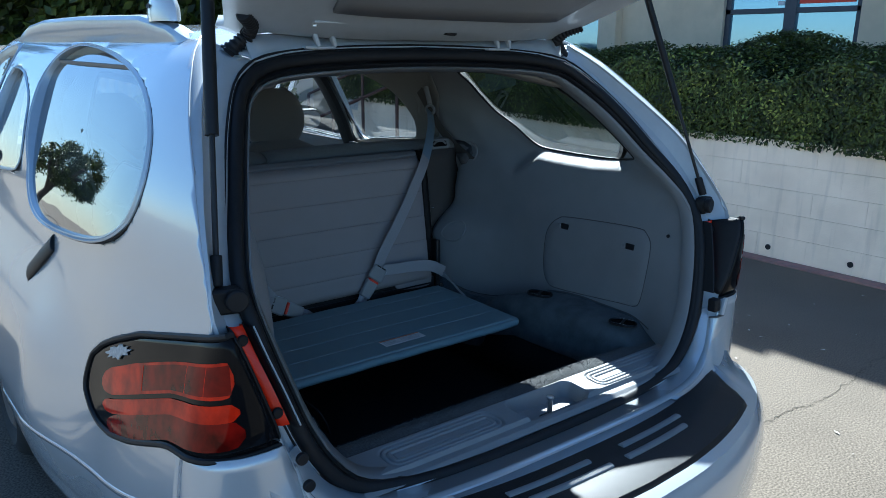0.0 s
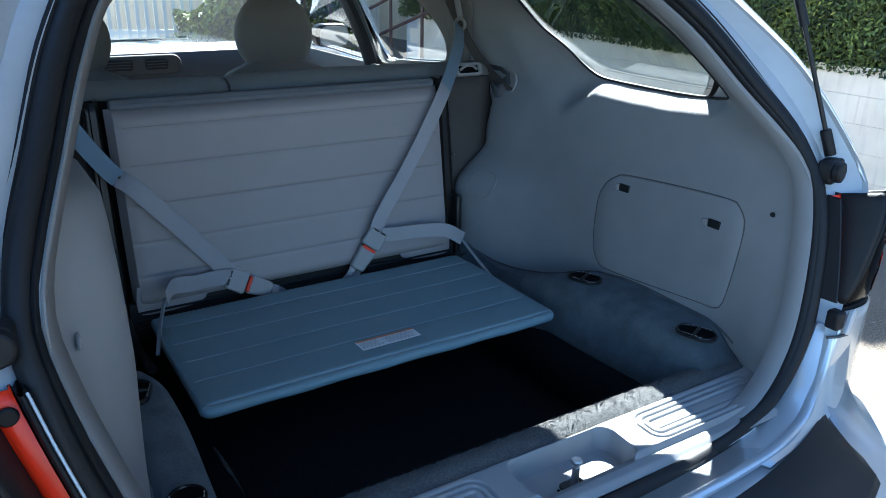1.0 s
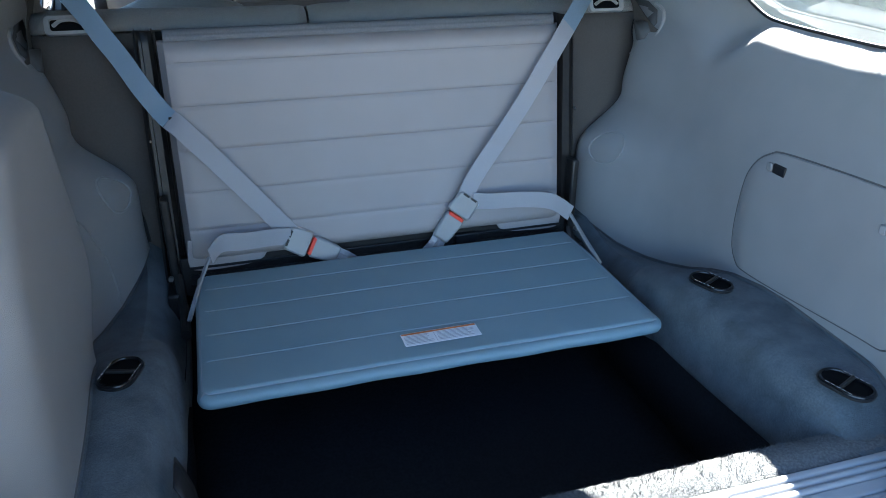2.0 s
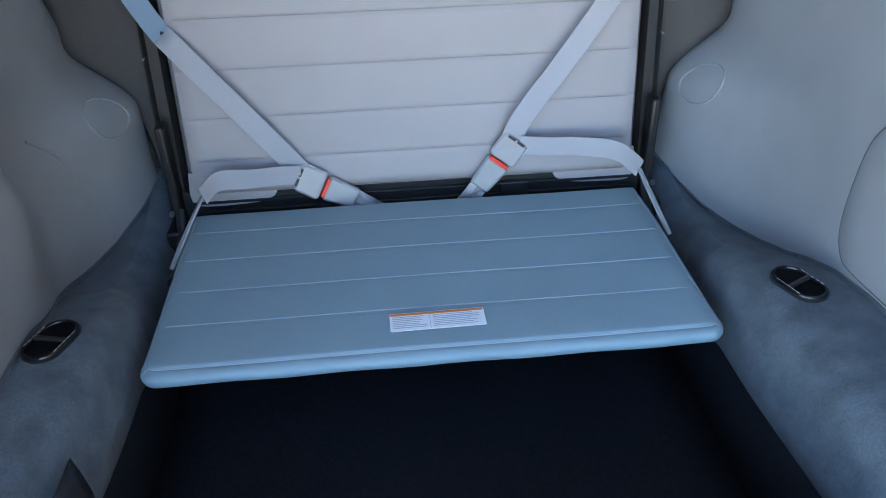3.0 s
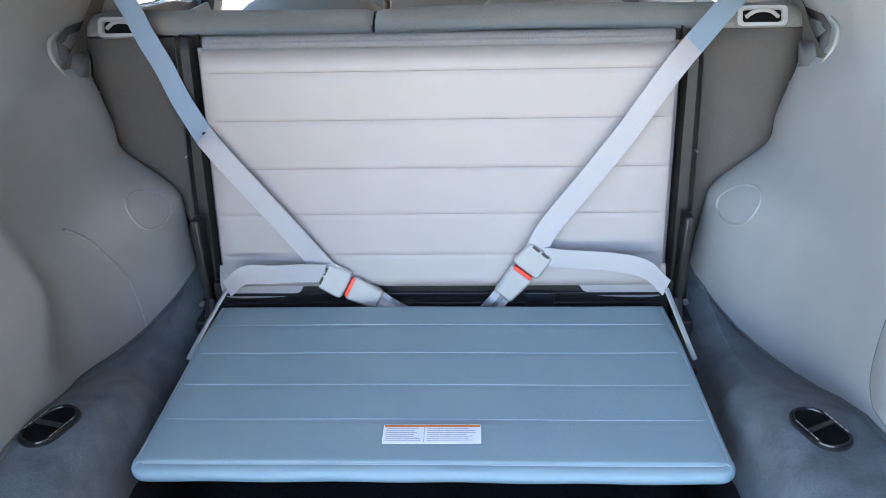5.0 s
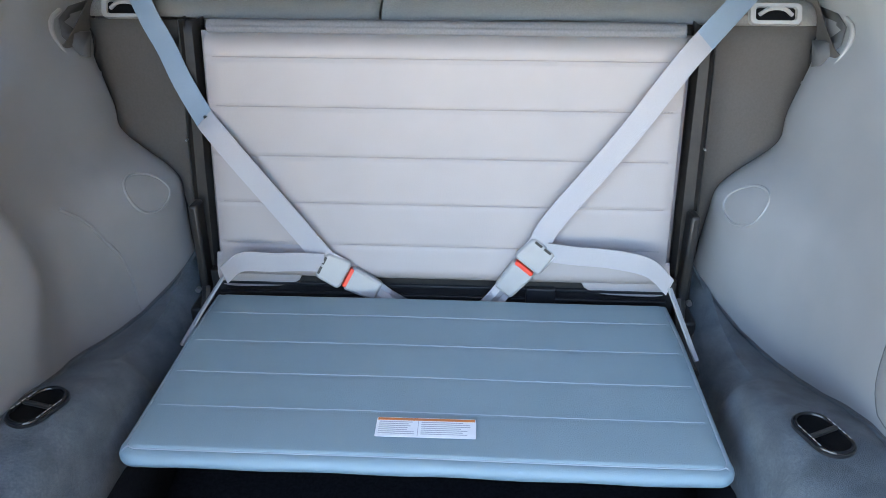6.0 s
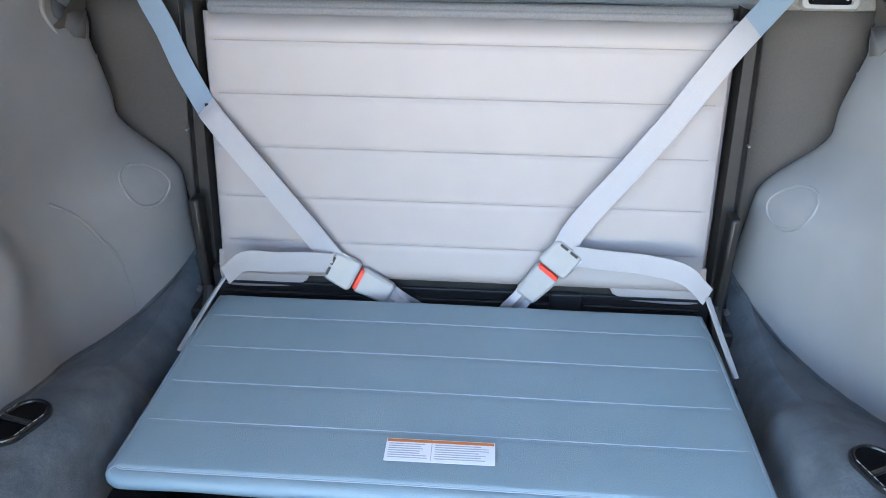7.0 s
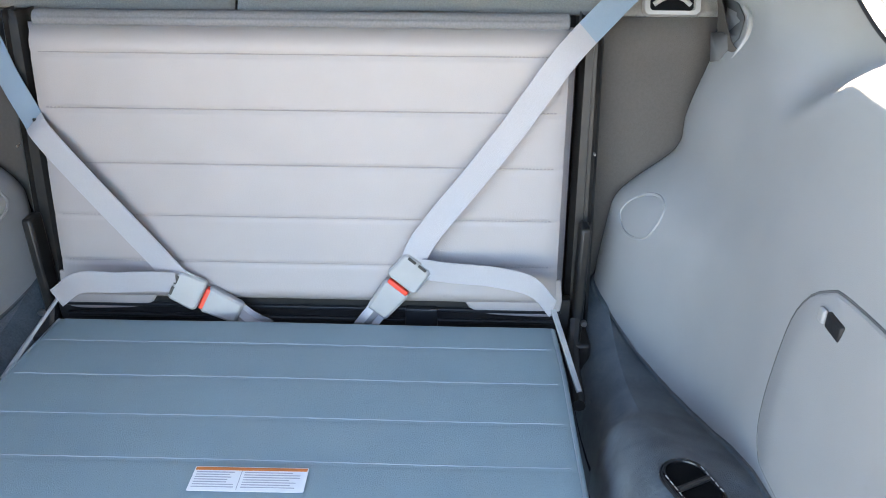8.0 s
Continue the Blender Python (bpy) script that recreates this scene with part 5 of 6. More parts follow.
def belt(name, label, upper, side_u, tongue, along, lap, side_l, anchor, catch_end, turn, group="third-row belts"):
    b = thing(name, tongue, label, "seat belt", group)
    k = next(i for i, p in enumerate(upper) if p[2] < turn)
    part("upper_strap", strap(upper[:k + 1], side_u[:k + 1]), WEBBING_SKYLIT, b, "upper webbing, its blue partly sky light in the colour")
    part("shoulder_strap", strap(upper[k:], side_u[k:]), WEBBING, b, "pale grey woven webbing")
    sd = Vector(side_u[k]).normalized()
    if turn < 1.1:
        part("fold_mark", box(*(q for a in zip(Vector(upper[k]) + sd * 0.004 - Vector((0.004, 0.003, 0.003)), Vector(upper[k]) + sd * 0.004 + Vector((0.004, 0.003, 0.003))) for q in a)), STEEL_DARK, b, "small dark mark at the fold", bevel=0.001)
    m = buckle_pose(Vector(tongue), along, (0, -1, 0.25))
    part("tongue_cover", moved(slab([(a * (1 + 0.10 * (bb < 0)), bb) for a, bb in rounded(0.062, 0.060, 0.010)], 0.016, Matrix.Translation((0, 0, -0.006))), m), BUCKLE, b, "grey plastic tongue cover", bevel=0.005)
    for d in (-0.012, 0.012):
        part("tongue_slot", moved(box(d - 0.009, d + 0.009, 0.0235, 0.0290, 0.0095, 0.0106), m), STEEL_DARK, b, "dark slot")
    part("tongue_plate", moved(box(-0.0335, -0.0310, -0.022, 0.024, -0.001, 0.005), m), BRIGHT_STEEL, b, "bright edge of the steel tongue", bevel=0.001)
    m2 = m @ Matrix.Translation((0, -0.073, -0.004))
    bk = part("buckle", moved(slab([(a * (1.0 if bb > 0 else 0.84), bb) for a, bb in rounded(0.056, 0.074, 0.008)], 0.024, Matrix.Translation((0, 0, -0.008))), m2), BUCKLE, b, "grey plastic buckle", bevel=0.006)
    part("release_button", moved(box(-0.023, 0.023, 0.030, 0.0415, -0.003, 0.0155), m2), RED_BUTTON, bk, "orange-red release button", bevel=0.003)
    p0 = m2 @ Vector((0, -0.033, 0.002))
    sv = np.array((m2.to_3x3() @ Vector((1, 0, 0.2))))
    part("buckle_strap", sweep(spline([p0, p0.lerp(Vector(catch_end), 0.45) + Vector((0, -0.012, 0.006)), catch_end], 14), [(-0.020, -0.003), (-0.008, 0.004), (0.006, -0.004), (0.020, 0.003), (0.020, 0.006), (0.006, 0.0), (-0.008, 0.008), (-0.020, 0.001)], sv), WEBBING, b, "crumpled pale webbing")
    part("lap_strap", strap(lap, side_l), WEBBING, b, "grey woven webbing")
    part("anchor_strap", strap(anchor, (0.25, 0.85, 0.5), 0.009, 0.005), TRIM, b, "grey sleeve of the belt anchor")
    return b


tl = (-0.232, -0.038, 0.668)
upl = spline([(-0.752, 0.32, 1.325), (-0.70, 0.215, 1.268), (-0.650, 0.160, 1.208), (-0.620, 0.130, 1.163), (-0.585, 0.105, 1.112), (-0.548, 0.072, 1.050), (-0.505, 0.040, 0.990), (-0.474, 0.006, 0.968), (-0.420, -0.012, 0.906), (-0.354, -0.024, 0.826), (-0.262, -0.035, 0.708), (-0.242, -0.038, 0.682)], 70)
sul = [Vector((1, 0.0, 0.55)).lerp(Vector((0.80, 0.04, 0.72)), min(1, i / 40)) for i in range(70)]
belt("seat_belt", "grey seat belt fastened across the third-row backrest, hanging slack", upl, np.array(sul), tl, (-0.86, 0, 0.46),
     spline([(-0.250, -0.046, 0.688), (-0.30, -0.052, 0.692), (-0.36, -0.062, 0.694), (-0.415, -0.090, 0.708), (-0.444, -0.125, 0.694)], 26), (0.02, -0.12, 1),
     spline([(-0.446, -0.118, 0.690), (-0.476, -0.175, 0.645), (-0.503, -0.245, 0.600)], 12), (-0.085, -0.035, 0.578), 0.985)
tr_ = (0.203, -0.042, 0.717)
upr = spline([(0.752, 0.34, 1.31), (0.682, 0.235, 1.264), (0.612, 0.152, 1.220), (0.552, 0.088, 1.178), (0.482, 0.026, 1.120), (0.430, 0.006, 1.051), (0.382, -0.006, 0.982), (0.316, -0.024, 0.898), (0.254, -0.036, 0.820), (0.222, -0.040, 0.772), (0.208, -0.042, 0.735)], 70)
sur = [Vector((1, 0.0, -0.7)).lerp(Vector((0.78, -0.03, -0.62)), min(1, i / 40)) for i in range(70)]
belt("seat_belt", "grey seat belt fastened across the third-row backrest, drawn straight", upr, np.array(sur), tr_, (0.60, 0, 0.80),
     spline([(0.225, -0.048, 0.728), (0.28, -0.054, 0.724), (0.36, -0.066, 0.724), (0.43, -0.096, 0.722), (0.466, -0.140, 0.702)], 26), (0.02, -0.15, 1),
     spline([(0.467, -0.135, 0.698), (0.487, -0.185, 0.650), (0.508, -0.245, 0.600)], 12), (0.105, -0.035, 0.582), 1.15)

# ---- second-row bench ----
bench = thing("rear_bench", (0, 0.3, 0.35), "second-row bench with carpeted back and grey-beige cloth top", "car seat")
for x0, x1 in ((-0.775, -0.143), (-0.137, 0.785)):
    w = x1 - x0
    part("bench_back", loft([[(x, y, z) for x in np.linspace(x0, x1, 16)] for y, z in ((0.135, 0.50), (0.135, 0.70), (0.160, 0.95), (0.175, 1.10), (0.183, 1.155))]), BENCH_BACK, bench, "dark grey carpeted seat back", solid=0.012)
    tp = []
    for x in np.linspace(x0, x1, 24):
        e = min(1.0, min(x - x0, x1 - x) / 0.03)
        r = 0.9 + 0.1 * math.sqrt(e)
        tp.append([(x, 0.178 + 0.07 - 0.07 * r * math.cos(a), 1.152 + 0.046 * r * math.sin(a) + 0.003 * math.sin(7 * x)) for a in np.linspace(0.15, math.pi, 14)])
    part("bench_top", loft(tp), CLOTH, bench, "grey-beige cloth top edge", solid=0.004)
    xh = -0.69 if x0 < -0.5 else 0.686
    mb = pose(xh, 0.186, 1.177, 68)
    bez = part("release_bezel", moved(loft([[(a, b, 0.0) for a, b in rounded(0.108, 0.046, 0.012)], [(a, b, 0.012) for a, b in rounded(0.104, 0.042, 0.011)], [(a, b, 0.013) for a, b in rounded(0.084, 0.028, 0.007)], [(a, b, 0.004) for a, b in rounded(0.080, 0.024, 0.006)]], close_u=True), mb), BUCKLE, bench, "grey release bezel")
    part("bezel_hollow", moved(slab(rounded(0.082, 0.026, 0.006), 0.003), mb @ Matrix.Translation((0, 0, 0.003))), HOLLOW_SHADE, bez, "dark fill for the hollow's shade")
    part("release_lever", moved(tube(spline([(-0.034, -0.002, 0.008), (-0.018, 0.008, 0.013), (0.0, 0.011, 0.014), (0.018, 0.008, 0.013), (0.034, -0.002, 0.008)], 18), 0.0045, 8), mb), BUCKLE, bez, "grey curved release lever")
    part("bench_cushion_front", loft([[(x, 0.37, z) for x in (x0, x1)] for z in (0.5, 1.15)]), CLOTH, bench, "grey-beige cloth seat front", solid=0.02)

# dark tube painting the shadow gap where the bench back meets the side trim
for s in (-1, 1):
    gap = []
    for z in np.linspace(0.64, 1.15, 40):
        y = float(np.interp(z, [0.50, 0.70, 0.95, 1.10, 1.155], [0.135, 0.135, 0.160, 0.175, 0.183])) - 0.007
        gap.append((s * (trim_x(y, z) - 0.002), y, z))
    part("bench_shade_gap", tube(gap, 0.0036, 6), RUBBER, bench, "dark tube for the shadow gap against the side trim")

# belts of the second row, with their guide loops in the side trim
for s in (-1, 1):
    b2 = thing("second_row_belt", (s * 0.77, 0.16, 1.1), "dark grey seat belt running through a trim slot", "seat belt", "second-row belts")
    part("webbing", strap(spline([(s * 0.752, 0.42, 1.40), (s * 0.775, 0.30, 1.245), (s * 0.776, 0.18, 1.165), (s * 0.766, 0.065, 1.118), (s * 0.775, 0.035, 1.105)], 30), (0, 0.35, -0.94), 0.042), BENCH_BACK, b2, "grey-brown webbing")
    loop = part("guide_loop", tube(spline([(s * 0.795, 0.10, 1.186), (s * 0.792, 0.058, 1.176), (s * 0.786, 0.038, 1.152), (s * 0.772, 0.033, 1.122), (s * 0.759, 0.044, 1.086), (s * 0.754, 0.062, 1.070), (s * 0.749, 0.125, 1.050)], 36), 0.0050, 10), BUCKLE, b2, "grey guide loop")
    slot = [(0.235, 1.188), (0.14, 1.188), (0.085, 1.172), (0.060, 1.142), (0.070, 1.10), (0.10, 1.09), (0.16, 1.12)]
    # Dark patch paints the shade inside the belt slot.
    part("guide_slot", loft([[(s * (trim_x(y, z) - 0.004), y, z) for y, z in slot], [(s * (trim_x(y, z) - 0.005), 0.12 * 0.98 + y * 0.02, 1.14 * 0.98 + z * 0.02) for y, z in slot]], close_u=True), GROOVE, loop, "dark slot", solid=0.002)
    ring_d = thing("belt_guide", (s * 0.75, 0.35, 1.31), "grey metal belt guide on the pillar", "belt guide", "belt guides")
    part("loop", tube([(s * 0.755, 0.34 + 0.03 * math.cos(a), 1.315 + 0.02 * math.sin(a)) for a in np.linspace(0, 2 * math.pi, 20, endpoint=False)], 0.006, 8, closed=True), BUCKLE, ring_d)
    part("stem", tube([(s * 0.76, 0.345, 1.33), (s * 0.745, 0.36, 1.42)], 0.012, 8, ry=0.006), TRIM, ring_d, bevel=0.003)
    # pillar between quarter and door window
    v, f = sheet(np.linspace(0.33, 1.34, 46), np.linspace(1.05, 1.53, 28), lambda y, z: s * (min(trim_x(0.34, z), body_x(y, z) - 0.036) - 0.003 if y < 0.5 else body_x(y, z) - 0.036), [[tuple(q) for q in DOOR_WINDOW_BACK]])
    part("pillar_panel", (v, f), CLOTH, car, "grey-beige pillar trim round the door window", solid=0.006, angle=60)
    part("door_lining", loft([[(s * (0.84 - 0.03 * (z < 1.0)), y, z) for y in np.linspace(0.36, 2.35, 20)] for z in (0.4, 0.8, 1.04, 1.08)]), CLOTH, car, "grey-beige door lining", solid=0.01)

# ---- front seats ----
def front_seat(x, label):
    st = thing("front_seat", (x, 1.05, 0.4), label, "car seat", "front seats")
    rows_f = []
    for t in np.linspace(0, 1, 14):
        z = 0.55 + 0.585 * t
        w = 0.27 * (1 - 0.62 * max(0.0, (t - 0.78) / 0.22) ** 2.2)
        rows_f.append([(x + w * math.copysign(abs(math.cos(a)) ** 0.6, math.cos(a)), 1.02 + 0.07 * t + 0.075 * (1 - 0.5 * step(0.8, 1, t)) * math.copysign(abs(math.sin(a)) ** 0.6, math.sin(a)), z) for a in np.linspace(0, 2 * math.pi, 28, endpoint=False)])
    g = loft(rows_f, close_u=True)
    g[1].append(tuple(range(13 * 28, 14 * 28)))
    part("backrest", g, CLOTH, st, "grey-beige cloth backrest")
    hr = []
    for t in np.linspace(0, 1, 14):
        z = 1.100 + 0.285 * t
        k = math.sin(math.pi * (0.12 + 0.83 * t)) ** 0.45
        hr.append([(x + 0.164 * k * math.copysign(abs(math.cos(a)) ** 0.75, math.cos(a)), 1.10 + 0.06 * k * math.copysign(abs(math.sin(a)) ** 0.75, math.sin(a)), z) for a in np.linspace(0, 2 * math.pi, 26, endpoint=False)])
    g = loft(hr, close_u=True)
    g[1].append(tuple(range(13 * 26, 14 * 26)))
    part("headrest", g, CLOTH, st, "grey-beige cloth headrest")
    for d in (-0.05, 0.05):
        part("headrest_post", tube([(x + d, 1.10, 1.12), (x + d, 1.10, 1.18)], 0.006, 8), BRIGHT_STEEL, st)


front_seat(-0.458, "grey-beige cloth driver seat with headrest")
front_seat(0.338, "grey-beige cloth passenger seat with headrest")

# dashboard
da = []
for x in np.linspace(-0.78, 0.78, 30):
    da.append([(x, y + 0.05 * (x / 0.78) ** 2, z) for y, z in ((1.86, 0.70), (1.84, 0.90), (1.85, 1.02), (1.90, 1.085), (2.02, 1.10), (2.40, 1.075))])
dash = part("dashboard", loft(da), DASH, car, "dark grey dashboard", solid=0.01)
pod = part("dash_pod", moved(slab([(a, b) for a, b in rounded(0.40, 0.090, 0.040, 6)], 0.03), pose(-0.065, 1.868, 1.042, 90)), DASH, dash, "grey oval dashboard pod", bevel=0.006)
for xx, ww in ((-0.152, 0.125), (0.018, 0.105)):
    vent = part("air_vent", moved(slab(rounded(ww, 0.052, 0.014), 0.008), pose(xx, 1.838, 1.046, 90)), BLACK_PLASTIC, pod, "black air vent", bevel=0.003)
    for dz in (-0.013, 0.0, 0.013):
        part("vent_slat", box(xx - ww * 0.43, xx + ww * 0.43, 1.824, 1.830, 1.0445 + dz, 1.0475 + dz), DASH, vent)
part("steering_wheel", tube([(-0.45 + 0.185 * math.cos(a), 1.66 - 0.06 * math.sin(a), 1.0 + 0.17 * math.sin(a)) for a in np.linspace(0, 2 * math.pi, 36, endpoint=False)], 0.016, 8, closed=True), BLACK_PLASTIC, car, "black steering wheel")
part("inside_mirror", moved(slab(rounded(0.22, 0.055, 0.02), 0.02), pose(0.0, 1.72, 1.44, 90)), BLACK_PLASTIC, car, "black inside mirror", bevel=0.008)
part("front_floor", loft([[(x, y, 0.33) for x in (-0.85, 0.85)] for y in (0.2, 2.4)]), CARPET_DARK, car, "dark carpeted cabin floor", solid=0.01)
part("firewall", loft([[(x, 2.42, z) for x in (-0.84, 0.84)] for z in (0.3, 1.07)]), BLACK_PLASTIC, car, "dark bulkhead", solid=0.01)
part("underbody", loft([[(x, y, 0.24) for x in (-0.85, 0.85)] for y in (-1.30, 3.4)]), STEEL_DARK, car, "dark underbody", solid=0.01)

# ---- outside ----
ground = []
for y in np.linspace(-1, 1, 31):
    yy = math.copysign(abs(y) ** 3 * 900, y) + 0
    ground.append([(math.copysign(abs(x) ** 3 * 900, x), yy, 0.0) for x in np.linspace(-1, 1, 31)])
single("ground", loft(ground), ASPHALT, "worn sunlit beige asphalt with fine cracks", "ground", kind="structure")
WALL_X, WALL_TOP = 4.27, 0.93
cr = random.Random(8)
pts = [(1.55, -0.98)]
while pts[-1][0] < 2.9:
    pts.append((pts[-1][0] + 0.022, pts[-1][1] + cr.uniform(-0.014, 0.015)))
crack = []
for x, y in pts:
    w = 0.0006 + 0.0016 * cr.random()
    crack.append([(x - w * 0.5, y - w, 0.0035), (x, y, 0.0045), (x + w * 0.5, y + w, 0.0035)])
single("crack", loft(crack), TWIG, "dark crack in the asphalt", "crack", kind="structure")
single("red_kerb_line", box(WALL_X - 0.16, WALL_X - 0.03, -14, 16, -0.02, 0.012), KERB_RED, "faded red painted kerb line at the wall", "kerb", kind="structure")

# block wall with a backing, courses of blocks proud of it
blocks = thing("wall_east", (WALL_X + 0.1, 0, 0), "white painted concrete block wall below the hedge", "wall", kind="structure")
part("backing", box(WALL_X + 0.006, WALL_X + 0.19, -14, 6.9, 0, WALL_TOP - 0.01), MORTAR, blocks, "painted mortar")
BL, BH = 0.40, WALL_TOP / 5
bm = bmesh.new()
bmesh.ops.create_cube(bm, size=1.0)
bmesh.ops.scale(bm, vec=(0.02, BL - 0.0002, BH - 0.0016), verts=bm.verts[:])
bmesh.ops.bevel(bm, geom=bm.edges[:], offset=0.0008, segments=1, affect="EDGES")
block_mesh = bpy.data.meshes.new("block")
bm.to_mesh(block_mesh)
bm.free()
block_mesh.materials.append(WALL_PAINT)
br = random.Random(5)
rest = []
for row in range(5):
    y = -6.0 + (0.2 if row % 2 else 0.0)
    while y < 6.8:
        if -1.6 < y < 6.8:
            ob = new("block", block_mesh)
            ob.parent = blocks
            ob.matrix_parent_inverse = WORLD_OF[blocks].inverted()
            ob.matrix_basis = pose(WALL_X + 0.002 + br.uniform(-0.0012, 0.0012), y, BH * (row + 0.5), 0, 0, br.uniform(-0.15, 0.15))
        else:
            rest.append(box(WALL_X - 0.008, WALL_X + 0.012, y - BL / 2 + 0.002, y + BL / 2 - 0.002, BH * row + 0.002, BH * (row + 1) - 0.002))
        y += BL
tagged(part("far_blocks", joined(*rest), WALL_PAINT, blocks), kind="stuff")
for y, z in ((0.50, 0.085), (-0.14, 0.085)):
    part("weep_hole", moved(slab(circle(0.022, 14), 0.006), pose(WALL_X - 0.007, y, z, 0, -90, 0)), RUBBER, blocks, "dark round weep hole")

# planted bank and hedge
single("bank", box(WALL_X + 0.15, 7.4, -14, 7.0, 0.0, 0.84), TWIG, "dark planted soil bank behind the wall", "bank", kind="structure")
hr_ = np.random.RandomState(7)


def hedge_top(x, y):
    return 1.40 + 0.18 * step(4.3, 5.2, x) + 0.05 * math.sin(1.3 * y + 0.4) + 0.07 * math.sin(3.1 * y + x * 2) + 0.05 * math.sin(7.3 * y)


def leaves(n, y0, y1, size, rs, deep):
    v, f = [], []
    for _ in range(n):
        y = rs.uniform(y0, y1)
        if rs.rand() < 0.46:
            x = 4.24 + 0.10 * math.sin(2.2 * y) * 0.5 + abs(rs.normal(0, deep)) - 0.06
            z = rs.uniform(0.88, hedge_top(x, y))
            x += 0.10 * max(0, (z - 1.2))
            nrm = Vector((-1, rs.uniform(-0.8, 0.8), rs.uniform(-0.4, 1.0)))
        else:
            x = rs.uniform(4.25, 5.85)
            z = hedge_top(x, y) - 0.015 + rs.normal(0, 0.022)
            nrm = Vector((rs.uniform(-0.8, 0.8), rs.uniform(-0.8, 0.8), 1))
        nrm.normalize()
        a = nrm.orthogonal().normalized()
        a.rotate(Matrix.Rotation(rs.uniform(0, 6.3), 3, nrm))
        b = nrm.cross(a)
        l = size * rs.uniform(0.6, 1.3)
        w = l * 0.42
        p = Vector((x, y, z))
        k = len(v)
        v += [p - a * l, p + b * w + nrm * 0.004, p + a * l, p - b * w + nrm * 0.004]
        f += [(k, k + 1, k + 2), (k, k + 2, k + 3)]
    return v, f


def young(n, y0, y1, size, rs):
    """Young shoots stand in clumps."""
    v, f = [], []
    for _ in range(n):
        y = rs.uniform(y0, y1)
        z = rs.uniform(1.0, hedge_top(4.3, y) + 0.05)
        x = 4.20 + 0.10 * max(0, z - 1.2) + 0.25 * max(0.0, z - 1.35)
        for _k in range(rs.randint(6, 34)):
            p = Vector((x + abs(rs.normal(0, 0.03)), y + rs.normal(0, 0.07), z + rs.normal(0, 0.06)))
            nrm = Vector((-1, rs.uniform(-0.8, 0.8), rs.uniform(-0.2, 1.2))).normalized()
            a = nrm.orthogonal().normalized()
            a.rotate(Matrix.Rotation(rs.uniform(0, 6.3), 3, nrm))
            b = nrm.cross(a)
            l = size * rs.uniform(0.5, 1.3)
            k = len(v)
            v += [p - a * l, p + b * l * 0.42, p + a * l, p - b * l * 0.42]
            f += [(k, k + 1, k + 2), (k, k + 2, k + 3)]
    return v, f


hedge = thing("hedge", (5.0, 2, 0.84), "dense dark green clipped hedge with yellowish young leaves", "hedge")
# Solid shell behind the leaves, its green darkened for shade inside the hedge.
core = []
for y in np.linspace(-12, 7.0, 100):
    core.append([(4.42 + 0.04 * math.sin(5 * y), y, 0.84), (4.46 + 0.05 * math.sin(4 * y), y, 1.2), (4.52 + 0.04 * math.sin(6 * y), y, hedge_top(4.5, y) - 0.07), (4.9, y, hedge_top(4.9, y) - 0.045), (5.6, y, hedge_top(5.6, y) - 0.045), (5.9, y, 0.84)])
part("core", loft(core), HEDGE_CORE_SHADE, hedge, "solid shell in leaf green darkened for inner shade")
tagged(part("leaves", leaves(160000, -1.5, 7.0, 0.0195, hr_, 0.15), LEAF, hedge, "dark green leaves", smooth=False), kind="stuff")
tagged(part("young_leaves", young(260, -1.5, 7.0, 0.018, hr_), LEAF_YOUNG, hedge, "yellow-green young leaves", smooth=False), kind="stuff")
tagged(part("far_leaves", leaves(7000, -12, -1.5, 0.05, hr_, 0.13), LEAF, hedge, "dark green leaves", smooth=False), kind="stuff")

# building behind the hedge
FX = 7.4
house = thing("office_building", (FX + 3, 2, 0), "tan stucco building with blue reflecting windows", "building")
spans = [(1.45, 3.10), (5.05, 7.6), (-3.2, -1.4)]
WZ0, WZ1 = 1.45, 2.75
ys_cuts = sorted([-16.0, 20.0] + [q for sp in spans for q in sp])
wall_parts = []
for a, b in zip(ys_cuts[:-1], ys_cuts[1:]):
    if any(abs(a - sp[0]) < 1e-6 for sp in spans):
        wall_parts += [box(FX, FX + 0.25, a, b, 0, WZ0), box(FX, FX + 0.25, a, b, WZ1, 6.5)]
    else:
        wall_parts.append(box(FX, FX + 0.25, a, b, 0, 6.5))
part("facade", joined(*wall_parts), STUCCO, house, "tan stucco wall", smooth=False)
part("rest_of_building", box(FX + 0.26, FX + 8, -16, 20, 0, 6.45), STUCCO, house, "tan stucco sides and roof", smooth=False)
part("pilaster", box(FX - 0.14, FX, 4.66, 4.98, 0, 6.45), STUCCO, house, "tan stucco pilaster", bevel=0.01)
for a, b in spans:
    win = part("window", joined(box(FX + 0.05, FX + 0.12, a, a + 0.07, WZ0, WZ1), box(FX + 0.05, FX + 0.12, b - 0.07, b, WZ0, WZ1), box(FX + 0.05, FX + 0.12, a, b, WZ1 - 0.07, WZ1), box(FX + 0.05, FX + 0.12, a, b, WZ0, WZ0 + 0.06),
                                box(FX + 0.05, FX + 0.12, a, b, 2.02, 2.08), box(FX + 0.04, FX + 0.12, (a + b) / 2 - 0.08, (a + b) / 2 + 0.06, WZ0, WZ1)), FRAME_DARK, house, "dark window frame", bevel=0.004)
    for p0, p1 in ((a + 0.07, (a + b) / 2 - 0.08), ((a + b) / 2 + 0.06, b - 0.07)):
        for z0, z1 in ((WZ0 + 0.06, 2.02), (2.08, WZ1 - 0.07)):
            part("pane", box(FX + 0.08, FX + 0.09, p0, p1, z0, z1), WINDOW_SKY, win, "blue reflecting pane", smooth=False)
